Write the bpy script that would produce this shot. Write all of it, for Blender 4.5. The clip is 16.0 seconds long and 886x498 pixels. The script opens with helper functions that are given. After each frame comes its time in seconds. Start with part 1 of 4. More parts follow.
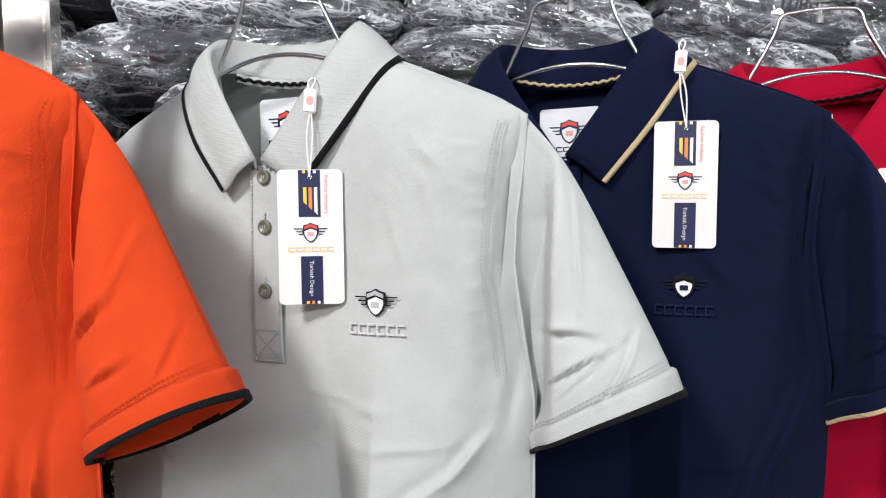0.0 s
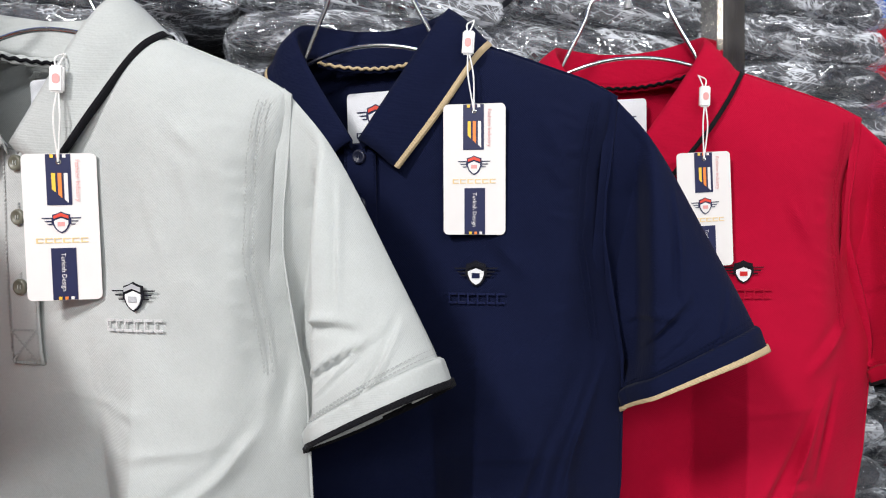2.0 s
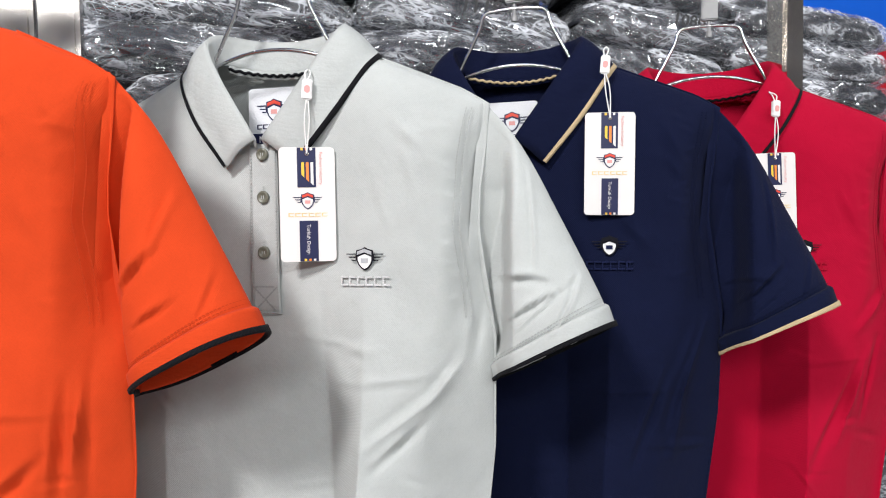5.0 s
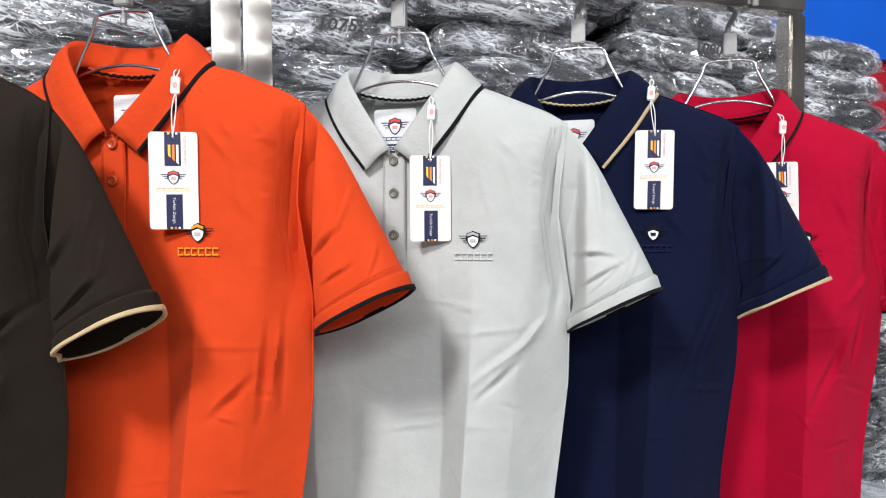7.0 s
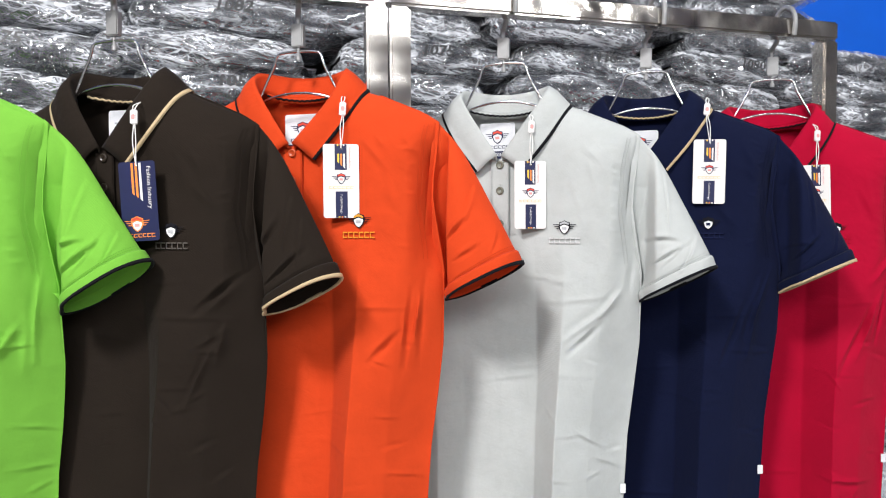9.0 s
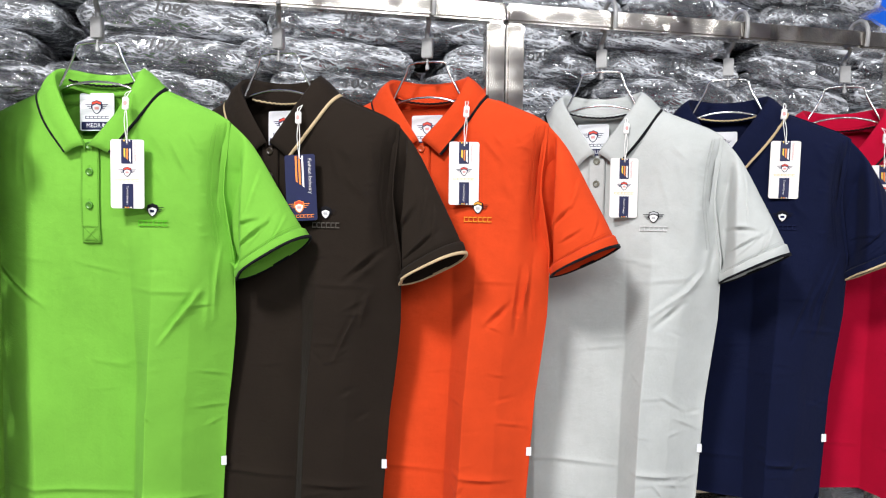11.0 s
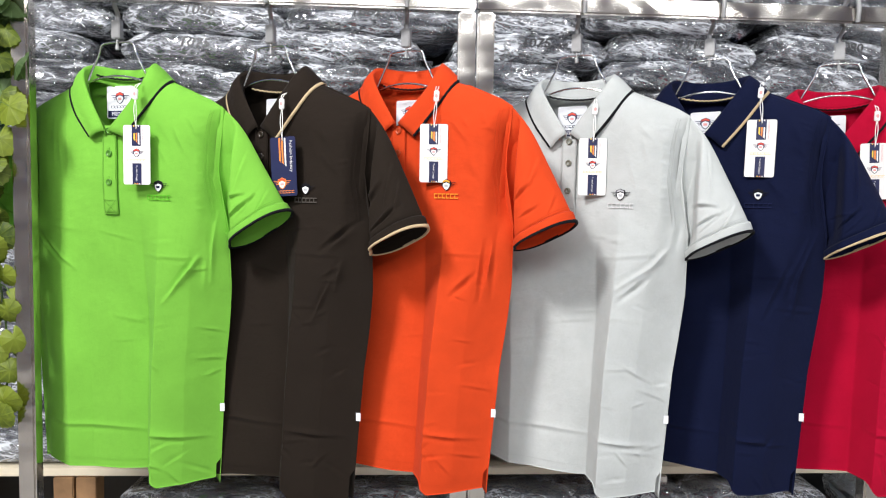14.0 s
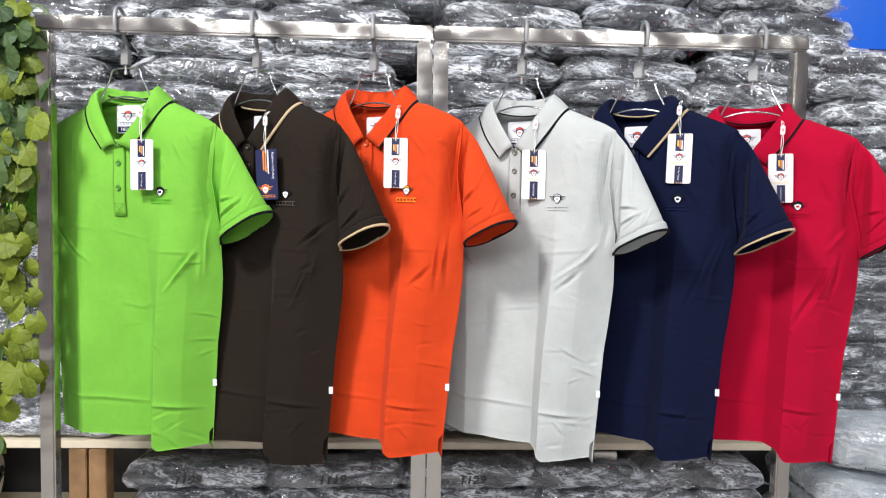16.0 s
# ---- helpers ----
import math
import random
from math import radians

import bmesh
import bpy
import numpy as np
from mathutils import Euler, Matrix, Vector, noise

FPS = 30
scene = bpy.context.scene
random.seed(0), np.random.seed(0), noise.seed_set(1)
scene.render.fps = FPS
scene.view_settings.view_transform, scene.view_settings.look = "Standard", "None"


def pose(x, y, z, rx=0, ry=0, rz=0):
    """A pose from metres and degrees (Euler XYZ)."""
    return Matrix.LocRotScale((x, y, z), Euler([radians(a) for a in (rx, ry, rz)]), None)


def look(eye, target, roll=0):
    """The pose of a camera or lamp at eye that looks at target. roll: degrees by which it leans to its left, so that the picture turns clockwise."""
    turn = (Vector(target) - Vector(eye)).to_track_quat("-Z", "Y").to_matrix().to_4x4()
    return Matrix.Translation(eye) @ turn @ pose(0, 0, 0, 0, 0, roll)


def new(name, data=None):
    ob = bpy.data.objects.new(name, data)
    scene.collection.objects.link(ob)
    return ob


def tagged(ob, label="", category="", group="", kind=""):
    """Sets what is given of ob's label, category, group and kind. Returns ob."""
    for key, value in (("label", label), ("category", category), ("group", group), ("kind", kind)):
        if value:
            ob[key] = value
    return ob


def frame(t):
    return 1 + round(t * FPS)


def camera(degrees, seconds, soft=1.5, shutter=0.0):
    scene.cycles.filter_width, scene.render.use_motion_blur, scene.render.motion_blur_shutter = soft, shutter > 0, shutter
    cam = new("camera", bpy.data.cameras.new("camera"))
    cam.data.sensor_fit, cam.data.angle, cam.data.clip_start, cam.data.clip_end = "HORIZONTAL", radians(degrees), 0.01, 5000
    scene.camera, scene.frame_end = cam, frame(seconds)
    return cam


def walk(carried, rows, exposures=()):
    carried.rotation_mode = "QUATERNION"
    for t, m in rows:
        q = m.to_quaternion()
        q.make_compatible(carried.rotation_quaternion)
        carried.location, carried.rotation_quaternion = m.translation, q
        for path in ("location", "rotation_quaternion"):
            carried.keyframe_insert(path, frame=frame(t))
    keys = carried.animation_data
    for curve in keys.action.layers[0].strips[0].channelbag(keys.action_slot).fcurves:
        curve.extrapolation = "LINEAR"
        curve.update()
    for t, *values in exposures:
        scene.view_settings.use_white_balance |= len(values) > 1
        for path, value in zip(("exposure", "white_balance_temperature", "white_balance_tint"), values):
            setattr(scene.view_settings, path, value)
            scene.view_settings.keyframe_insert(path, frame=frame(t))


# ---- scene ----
cam = camera(63.4, 16.0, 1.1)
METRES, EYE, TILT, LEAN, TURN = 1.75, 1.4, -2.8, 0.67, -11.3
ROWS = [
    (0.0, 0.0, 0.0, 0.0, 0.0, 0.0, 0.0),
    (0.5, 0.022, 0.0049, 0.0, -0.26, -0.04, 0.02),
    (1.0, 0.0428, 0.0118, -0.0018, -1.96, 0.06, 0.34),
    (1.5, 0.0587, 0.0135, -0.0029, -3.81, -0.06, 0.63),
    (2.0, 0.0694, 0.0123, -0.0043, -5.4, -0.29, 0.78),
    (2.5, 0.0693, 0.0121, -0.005, -6.09, -0.42, 0.87),
    (3.0, 0.06, 0.009, -0.0055, -5.75, -0.53, 0.73),
    (3.5, 0.0474, 0.0032, -0.0071, -5.54, -0.4, 0.61),
    (4.0, 0.0362, -0.0053, -0.0111, -5.91, -0.0, 0.58),
    (4.5, 0.0032, -0.0309, -0.014, -6.59, 0.15, 0.57),
    (5.0, -0.0397, -0.0644, -0.0211, -7.73, 0.32, 0.57),
    (7.5, -0.1174, -0.2184, -0.0398, -7.11, 0.73, -0.25),
    (8.0, -0.1186, -0.2565, -0.044, -6.28, 0.6, -0.27),
    (8.5, -0.1383, -0.2763, -0.0457, -5.56, 0.64, -0.18),
    (9.0, -0.1892, -0.31, -0.0504, -4.66, 0.64, -0.14),
    (9.5, -0.2346, -0.3578, -0.0543, -3.55, 0.44, -0.46),
    (10.0, -0.259, -0.3918, -0.0577, -2.38, 0.32, -0.78),
    (12.5, -0.2254, -0.4198, -0.0677, 2.75, -0.98, -2.27),
    (13.0, -0.149, -0.4313, -0.0712, 5.04, -1.21, -2.37),
    (13.5, -0.1085, -0.4383, -0.0724, 6.66, -1.15, -2.25),
    (14.0, -0.1083, -0.4572, -0.0738, 7.96, -1.06, -2.08),
    (14.5, -0.1155, -0.5012, -0.0747, 8.57, -1.0, -1.97),
    (15.0, -0.1097, -0.5522, -0.0792, 8.66, -0.92, -1.93),
    (15.5, -0.0916, -0.57, -0.0823, 8.51, -0.78, -2.0),
    (16.0, -0.0314, -0.5678, -0.0809, 8.8, -0.62, -2.12),
]
walk(cam, [(t, pose(0, 0, EYE, TILT, LEAN, TURN) @ pose(METRES * x, METRES * y, METRES * z, 90 + pitch, roll, yaw)) for t, x, y, z, yaw, pitch, roll in ROWS],
     [(0.0, -0.53), (5.0, -0.50), (7.5, -0.46), (12.5, -0.38), (16.0, -0.32)])

# ---- world and light ----
world = bpy.data.worlds.new("world")
scene.world = world
world.use_nodes = True
world.node_tree.nodes["Background"].inputs[0].default_value = (0.9, 0.95, 1.0, 1)
world.node_tree.nodes["Background"].inputs[1].default_value = 0.15


def area_lamp(name, eye, target, sx, sy, power, color):
    data = bpy.data.lights.new(name, "AREA")
    data.shape, data.size, data.size_y, data.energy, data.color = "RECTANGLE", sx, sy, power, color
    ob = new(name, data)
    ob.matrix_world = look(eye, target)
    return ob


area_lamp("ceiling_lamp", (-1.92, -1.32, 3.38), (-1.0, 0.0, 1.0), 0.55, 0.55, 184, (1.0, 0.98, 0.98))
area_lamp("ceiling_lamp", (-0.3, -3.3, 3.1), (-0.2, 0.6, 1.1), 5.0, 0.3, 160, (0.97, 0.985, 1.0))
area_lamp("ceiling_lamp", (2.3, -0.8, 3.38), (1.6, 0.3, 1.0), 0.6, 0.6, 52, (0.97, 0.985, 1.0))
scene.view_settings.exposure = 0.0


# ---- materials ----
def make(name):
    m = bpy.data.materials.new(name)
    m.use_nodes = True
    return m, m.node_tree.nodes, m.node_tree.links, m.node_tree.nodes["Principled BSDF"]


def put(node, **values):
    for key, value in values.items():
        node.inputs[key.replace("_", " ")].default_value = value
    return node


def plain(name, color, rough=0.6, metal=0.0, vary=0.12, scale=30.0, bump=0.05):
    """A surface with slight mottling and fine relief."""
    m, n, l, p = make(name)
    tc = n.new("ShaderNodeTexCoord")
    no = put(n.new("ShaderNodeTexNoise"), Scale=scale, Detail=5.0)
    l.new(tc.outputs["Object"], no.inputs["Vector"])
    r = n.new("ShaderNodeValToRGB")
    r.color_ramp.elements[0].position, r.color_ramp.elements[1].position = 0.3, 0.7
    r.color_ramp.elements[0].color = (*[c * (1 - vary) for c in color], 1)
    r.color_ramp.elements[1].color = (*[min(1, c * (1 + vary)) for c in color], 1)
    l.new(no.outputs[0], r.inputs[0])
    l.new(r.outputs[0], p.inputs["Base Color"])
    b = put(n.new("ShaderNodeBump"), Strength=bump, Distance=0.002)
    l.new(no.outputs[0], b.inputs["Height"])
    l.new(b.outputs[0], p.inputs["Normal"])
    p.inputs["Roughness"].default_value, p.inputs["Metallic"].default_value = rough, metal
    return m


def cloth(name, color, period=0.0011, strength=0.20, direction="DIAGONAL", vary=0.1):
    """Knitted cotton: fine diagonal rows, soft mottling."""
    m, n, l, p = make(name)
    tc = n.new("ShaderNodeTexCoord")
    w1 = put(n.new("ShaderNodeTexWave"), Scale=0.314 / period, Distortion=0.6, Detail=1.0, Detail_Scale=3.0)
    w1.bands_direction = direction
    mp = n.new("ShaderNodeMapping")
    mp.inputs["Scale"].default_value = (1, 1, -1) if direction == "DIAGONAL" else (1, 1, 1)
    w2 = put(n.new("ShaderNodeTexWave"), Scale=0.314 / period * 0.8, Distortion=0.4, Detail=1.0)
    w2.bands_direction = direction
    l.new(tc.outputs["Object"], w1.inputs["Vector"])
    l.new(tc.outputs["Object"], mp.inputs["Vector"])
    l.new(mp.outputs[0], w2.inputs["Vector"])
    no = put(n.new("ShaderNodeTexNoise"), Scale=14.0, Detail=6.0, Roughness=0.65)
    l.new(tc.outputs["Object"], no.inputs["Vector"])
    fine = put(n.new("ShaderNodeTexNoise"), Scale=900.0, Detail=2.0)
    l.new(tc.outputs["Object"], fine.inputs["Vector"])
    add = n.new("ShaderNodeMath")
    add.operation = "ADD"
    l.new(w1.outputs["Fac"], add.inputs[0])
    l.new(w2.outputs["Fac"], add.inputs[1])
    add2 = n.new("ShaderNodeMath")
    add2.operation = "MULTIPLY_ADD"
    l.new(fine.outputs[0], add2.inputs[0])
    add2.inputs[1].default_value = 0.9
    l.new(add.outputs[0], add2.inputs[2])
    b = put(n.new("ShaderNodeBump"), Strength=strength, Distance=0.0006)
    l.new(add2.outputs[0], b.inputs["Height"])
    b2 = put(n.new("ShaderNodeBump"), Strength=0.45, Distance=0.006)
    l.new(no.outputs[0], b2.inputs["Height"])
    l.new(b.outputs[0], b2.inputs["Normal"])
    mid = put(n.new("ShaderNodeTexNoise"), Scale=55.0, Detail=3.0, Distortion=0.6)
    l.new(tc.outputs["Object"], mid.inputs["Vector"])
    b3 = put(n.new("ShaderNodeBump"), Strength=0.36, Distance=0.002)
    l.new(mid.outputs[0], b3.inputs["Height"])
    l.new(b2.outputs[0], b3.inputs["Normal"])
    l.new(b3.outputs[0], p.inputs["Normal"])
    mixn = n.new("ShaderNodeMath")
    mixn.operation = "MULTIPLY_ADD"
    l.new(fine.outputs[0], mixn.inputs[0])
    mixn.inputs[1].default_value = 0.5
    l.new(no.outputs[0], mixn.inputs[2])
    r = n.new("ShaderNodeValToRGB")
    r.color_ramp.elements[0].position, r.color_ramp.elements[1].position = 0.45, 1.05
    r.color_ramp.elements[0].color = (*[c * (1 - vary) for c in color], 1)
    r.color_ramp.elements[1].color = (*[min(1, c * (1 + vary)) for c in color], 1)
    l.new(mixn.outputs[0], r.inputs[0])
    l.new(r.outputs[0], p.inputs["Base Color"])
    put(p, Roughness=0.92, Sheen_Weight=0.03, Sheen_Roughness=0.4)
    p.inputs["Specular IOR Level"].default_value = 0.12
    return m


def film_material(name, tint, white=0.5):
    """Crinkled clear plastic film: thin whitish crease lines, hazy patches, a sharp gloss. The white also paints in
    glints and sheen.
    """
    m, n, l, p = make(name)
    out = n["Material Output"]
    tc = n.new("ShaderNodeTexCoord")
    info = n.new("ShaderNodeObjectInfo")
    sc = n.new("ShaderNodeMath")
    sc.operation = "MULTIPLY"
    sc.inputs[1].default_value = 37.0
    l.new(info.outputs["Random"], sc.inputs[0])
    shift = n.new("ShaderNodeVectorMath")
    shift.operation = "ADD"
    l.new(tc.outputs["Object"], shift.inputs[0])
    l.new(sc.outputs[0], shift.inputs[1])

    def math_node(kind, a, b):
        q = n.new("ShaderNodeMath")
        q.operation = kind
        for k, v in enumerate((a, b)):
            if isinstance(v, (int, float)):
                q.inputs[k].default_value = v
            else:
                l.new(v, q.inputs[k])
        return q.outputs[0]

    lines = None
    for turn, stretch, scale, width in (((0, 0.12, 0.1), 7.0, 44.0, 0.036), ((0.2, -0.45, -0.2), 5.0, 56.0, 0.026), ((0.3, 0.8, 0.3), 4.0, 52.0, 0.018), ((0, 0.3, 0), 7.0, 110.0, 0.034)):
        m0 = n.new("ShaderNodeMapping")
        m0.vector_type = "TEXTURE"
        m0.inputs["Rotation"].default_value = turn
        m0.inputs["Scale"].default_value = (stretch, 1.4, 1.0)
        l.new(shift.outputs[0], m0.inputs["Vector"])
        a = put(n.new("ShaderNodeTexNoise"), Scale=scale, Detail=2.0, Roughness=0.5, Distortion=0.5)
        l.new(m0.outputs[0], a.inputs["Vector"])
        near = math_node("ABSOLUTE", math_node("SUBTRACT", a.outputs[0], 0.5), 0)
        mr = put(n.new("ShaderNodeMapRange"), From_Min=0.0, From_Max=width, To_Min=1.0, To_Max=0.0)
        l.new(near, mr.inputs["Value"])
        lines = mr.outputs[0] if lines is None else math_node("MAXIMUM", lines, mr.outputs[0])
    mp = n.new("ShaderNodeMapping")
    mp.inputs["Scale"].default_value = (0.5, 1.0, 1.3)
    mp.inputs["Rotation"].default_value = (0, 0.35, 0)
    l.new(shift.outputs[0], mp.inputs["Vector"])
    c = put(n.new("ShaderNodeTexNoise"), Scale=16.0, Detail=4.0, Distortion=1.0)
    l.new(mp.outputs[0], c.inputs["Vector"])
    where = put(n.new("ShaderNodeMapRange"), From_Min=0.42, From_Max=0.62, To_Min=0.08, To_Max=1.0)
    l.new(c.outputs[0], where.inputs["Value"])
    painted_haze = put(n.new("ShaderNodeMapRange"), From_Min=0.42, From_Max=0.70, To_Min=0.01, To_Max=white * 0.33)
    l.new(c.outputs[0], painted_haze.inputs["Value"])
    crumple = put(n.new("ShaderNodeTexVoronoi"), Scale=26.0)
    crumple.feature = "SMOOTH_F1"
    l.new(mp.outputs[0], crumple.inputs["Vector"])
    b = put(n.new("ShaderNodeBump"), Strength=0.45, Distance=0.010)
    l.new(crumple.outputs["Distance"], b.inputs["Height"])
    b2 = put(n.new("ShaderNodeBump"), Strength=0.9, Distance=0.004)
    l.new(lines, b2.inputs["Height"])
    l.new(b.outputs[0], b2.inputs["Normal"])
    gl = put(n.new("ShaderNodeBsdfGlossy"), Roughness=0.12)
    gl.inputs["Color"].default_value = (0.95, 0.97, 1.0, 1)
    l.new(b2.outputs[0], gl.inputs["Normal"])
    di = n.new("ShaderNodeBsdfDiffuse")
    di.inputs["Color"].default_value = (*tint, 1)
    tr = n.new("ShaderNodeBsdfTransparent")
    # Diffuse white on creases and patches doubles as painted highlights.
    wh = math_node("ADD", math_node("MULTIPLY", math_node("MULTIPLY", lines, where.outputs[0]), 0.95), painted_haze.outputs[0])
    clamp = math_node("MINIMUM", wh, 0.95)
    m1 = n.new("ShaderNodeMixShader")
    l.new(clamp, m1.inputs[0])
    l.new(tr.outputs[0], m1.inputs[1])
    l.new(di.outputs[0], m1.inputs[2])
    m2 = n.new("ShaderNodeMixShader")
    m2.inputs[0].default_value = 0.20
    l.new(m1.outputs[0], m2.inputs[1])
    l.new(gl.outputs[0], m2.inputs[2])
    l.new(m2.outputs[0], out.inputs["Surface"])
    return m


def steel_material():
    """Polished square tube: long streaks, slightly wavy faces, smudges."""
    m, n, l, p = make("polished_steel")
    tc = n.new("ShaderNodeTexCoord")
    mp = n.new("ShaderNodeMapping")
    mp.inputs["Scale"].default_value = (120, 120, 6)
    l.new(tc.outputs["Object"], mp.inputs["Vector"])
    no = put(n.new("ShaderNodeTexNoise"), Scale=1.0, Detail=6.0)
    l.new(mp.outputs[0], no.inputs["Vector"])
    smudge = put(n.new("ShaderNodeTexNoise"), Scale=14.0, Detail=5.0)
    l.new(tc.outputs["Object"], smudge.inputs["Vector"])
    mr = put(n.new("ShaderNodeMapRange"), From_Min=0.35, From_Max=0.7, To_Min=0.08, To_Max=0.26)
    l.new(smudge.outputs[0], mr.inputs["Value"])
    l.new(mr.outputs[0], p.inputs["Roughness"])
    wavy = put(n.new("ShaderNodeTexNoise"), Scale=18.0, Detail=1.0)
    l.new(tc.outputs["Object"], wavy.inputs["Vector"])
    b0 = put(n.new("ShaderNodeBump"), Strength=0.6, Distance=0.006)
    l.new(wavy.outputs[0], b0.inputs["Height"])
    b = put(n.new("ShaderNodeBump"), Strength=0.12, Distance=0.001)
    l.new(no.outputs[0], b.inputs["Height"])
    l.new(b0.outputs[0], b.inputs["Normal"])
    l.new(b.outputs[0], p.inputs["Normal"])
    put(p, Metallic=1.0, Base_Color=(0.64, 0.605, 0.555, 1))
    return m


def leaf_material(name, dark, light):
    """Printed fabric leaf: pale branching veins, mottled green, some light passing through."""
    m, n, l, p = make(name)
    out = n["Material Output"]
    tc = n.new("ShaderNodeTexCoord")
    info = n.new("ShaderNodeObjectInfo")
    no = put(n.new("ShaderNodeTexNoise"), Scale=90.0, Detail=4.0)
    l.new(tc.outputs["Object"], no.inputs["Vector"])
    ad = n.new("ShaderNodeMath")
    ad.operation = "MULTIPLY_ADD"
    ad.inputs[1].default_value = 0.8
    l.new(info.outputs["Random"], ad.inputs[0])
    l.new(no.outputs[0], ad.inputs[2])
    r = n.new("ShaderNodeValToRGB")
    r.color_ramp.elements[0].position, r.color_ramp.elements[1].position = 0.4, 1.2
    r.color_ramp.elements[0].color, r.color_ramp.elements[1].color = (*dark, 1), (*light, 1)
    l.new(ad.outputs[0], r.inputs[0])
    # nine veins fan out from the stalk
    xyz = n.new("ShaderNodeSeparateXYZ")
    l.new(tc.outputs["Object"], xyz.inputs[0])
    turn = None
    for kind, a, b in (("ARCTAN2", xyz.outputs[1], xyz.outputs[0]), ("MULTIPLY", None, 4.5), ("SINE", None, 0.0), ("ABSOLUTE", None, 0.0)):
        q = n.new("ShaderNodeMath")
        q.operation = kind
        l.new(a if turn is None else turn, q.inputs[0])
        if turn is None:
            l.new(b, q.inputs[1])
        else:
            q.inputs[1].default_value = b
        turn = q.outputs[0]
    vein = put(n.new("ShaderNodeMapRange"), From_Min=0.03, From_Max=0.16, To_Min=0.40, To_Max=0.0)
    l.new(turn, vein.inputs["Value"])
    mix = n.new("ShaderNodeMixRGB")
    mix.inputs[2].default_value = (*[min(1, c * 1.5 + 0.03) for c in light], 1)
    l.new(vein.outputs[0], mix.inputs[0])
    l.new(r.outputs[0], mix.inputs[1])
    l.new(mix.outputs[0], p.inputs["Base Color"])
    b = put(n.new("ShaderNodeBump"), Strength=0.4, Distance=0.002)
    l.new(no.outputs[0], b.inputs["Height"])
    l.new(b.outputs[0], p.inputs["Normal"])
    put(p, Roughness=0.6)
    tl = n.new("ShaderNodeBsdfTranslucent")
    l.new(mix.outputs[0], tl.inputs["Color"])
    ms = n.new("ShaderNodeMixShader")
    ms.inputs[0].default_value = 0.3
    l.new(p.outputs[0], ms.inputs[1])
    l.new(tl.outputs[0], ms.inputs[2])
    l.new(ms.outputs[0], out.inputs["Surface"])
    return m


STEEL = steel_material()
WIRE = plain("chrome_wire", (0.7, 0.7, 0.7), 0.18, 1.0, 0.03, 80, 0.02)
HOOK = plain("grey_plated_hook", (0.30, 0.30, 0.30), 0.5, 0.4, 0.06, 80, 0.03)
# Unseen room shell: grey rather than white, to hold down bounced light.
WALL_DIM = plain("dim_bounce_wall", (0.22, 0.22, 0.225), 0.7, 0, 0.03, 6, 0.05)
# Unseen south wall stays paler so the steel has something bright to reflect.
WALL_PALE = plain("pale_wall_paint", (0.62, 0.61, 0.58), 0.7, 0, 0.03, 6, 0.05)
WALL_BLUE = plain("blue_panel", (0.0, 0.12, 0.70), 0.35, 0, 0.05, 4, 0.02)
WALL_RED = plain("red_panel", (0.5, 0.005, 0.02), 0.4, 0, 0.05, 4, 0.02)
FLOOR = plain("pale_floor_tile", (0.38, 0.37, 0.355), 0.3, 0, 0.06, 3, 0.02)
PINE = plain("pale_board", (0.82, 0.73, 0.56), 0.4, 0, 0.12, 12, 0.05)
BROWN_WOOD = plain("brown_wood", (0.30, 0.17, 0.08), 0.5, 0, 0.3, 18, 0.1)
GAP_BACKING = plain("dark_gap_backing", (0.03, 0.03, 0.032), 0.6, 0, 0.1, 8, 0.03)
GARMENT = plain("dark_folded_cloth", (0.011, 0.013, 0.021), 0.8, 0, 0.45, 22, 0.3)
GARMENT_PALE = plain("pale_blue_folded_cloth", (0.72, 0.79, 0.88), 0.8, 0, 0.25, 12, 0.3)
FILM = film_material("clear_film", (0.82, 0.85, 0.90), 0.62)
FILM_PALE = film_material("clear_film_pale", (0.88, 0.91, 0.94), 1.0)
INK = plain("black_marker_ink", (0.012, 0.012, 0.014), 0.5, 0, 0.1, 60, 0.0)
CARD = plain("white_card", (0.80, 0.765, 0.745), 0.35, 0, 0.015, 40, 0.01)
NAVY_PRINT = plain("navy_print", (0.016, 0.02, 0.07), 0.35, 0, 0.08, 60, 0.0)
RED_PRINT = plain("red_print", (0.72, 0.07, 0.04), 0.4, 0, 0.05, 60, 0.0)
ORANGE_PRINT = plain("orange_print", (0.85, 0.25, 0.05), 0.4, 0, 0.05, 60, 0.0)
YELLOW_PRINT = plain("yellow_print", (0.85, 0.55, 0.06), 0.4, 0, 0.05, 60, 0.0)
GOLD_PRINT = plain("gold_print", (0.82, 0.62, 0.30), 0.4, 0, 0.05, 60, 0.0)
PALE_RED_PRINT = plain("faded_red_print", (0.75, 0.35, 0.33), 0.4, 0, 0.05, 60, 0.0)
WHITE_PLASTIC = plain("white_plastic", (0.85, 0.83, 0.82), 0.3, 0, 0.02, 60, 0.0)
CORD = cloth("white_cord", (0.85, 0.84, 0.82), 0.0008, 0.3)
LABEL_CLOTH = cloth("white_satin_label", (0.78, 0.79, 0.82), 0.0008, 0.15)
LEAF = leaf_material("artificial_leaf", (0.045, 0.080, 0.007), (0.19, 0.245, 0.018))
LEAF_DARK = leaf_material("artificial_leaf_dark", (0.020, 0.058, 0.016), (0.085, 0.145, 0.042))
STEM = plain("green_stem", (0.10, 0.17, 0.04), 0.5, 0, 0.15, 50, 0.05)


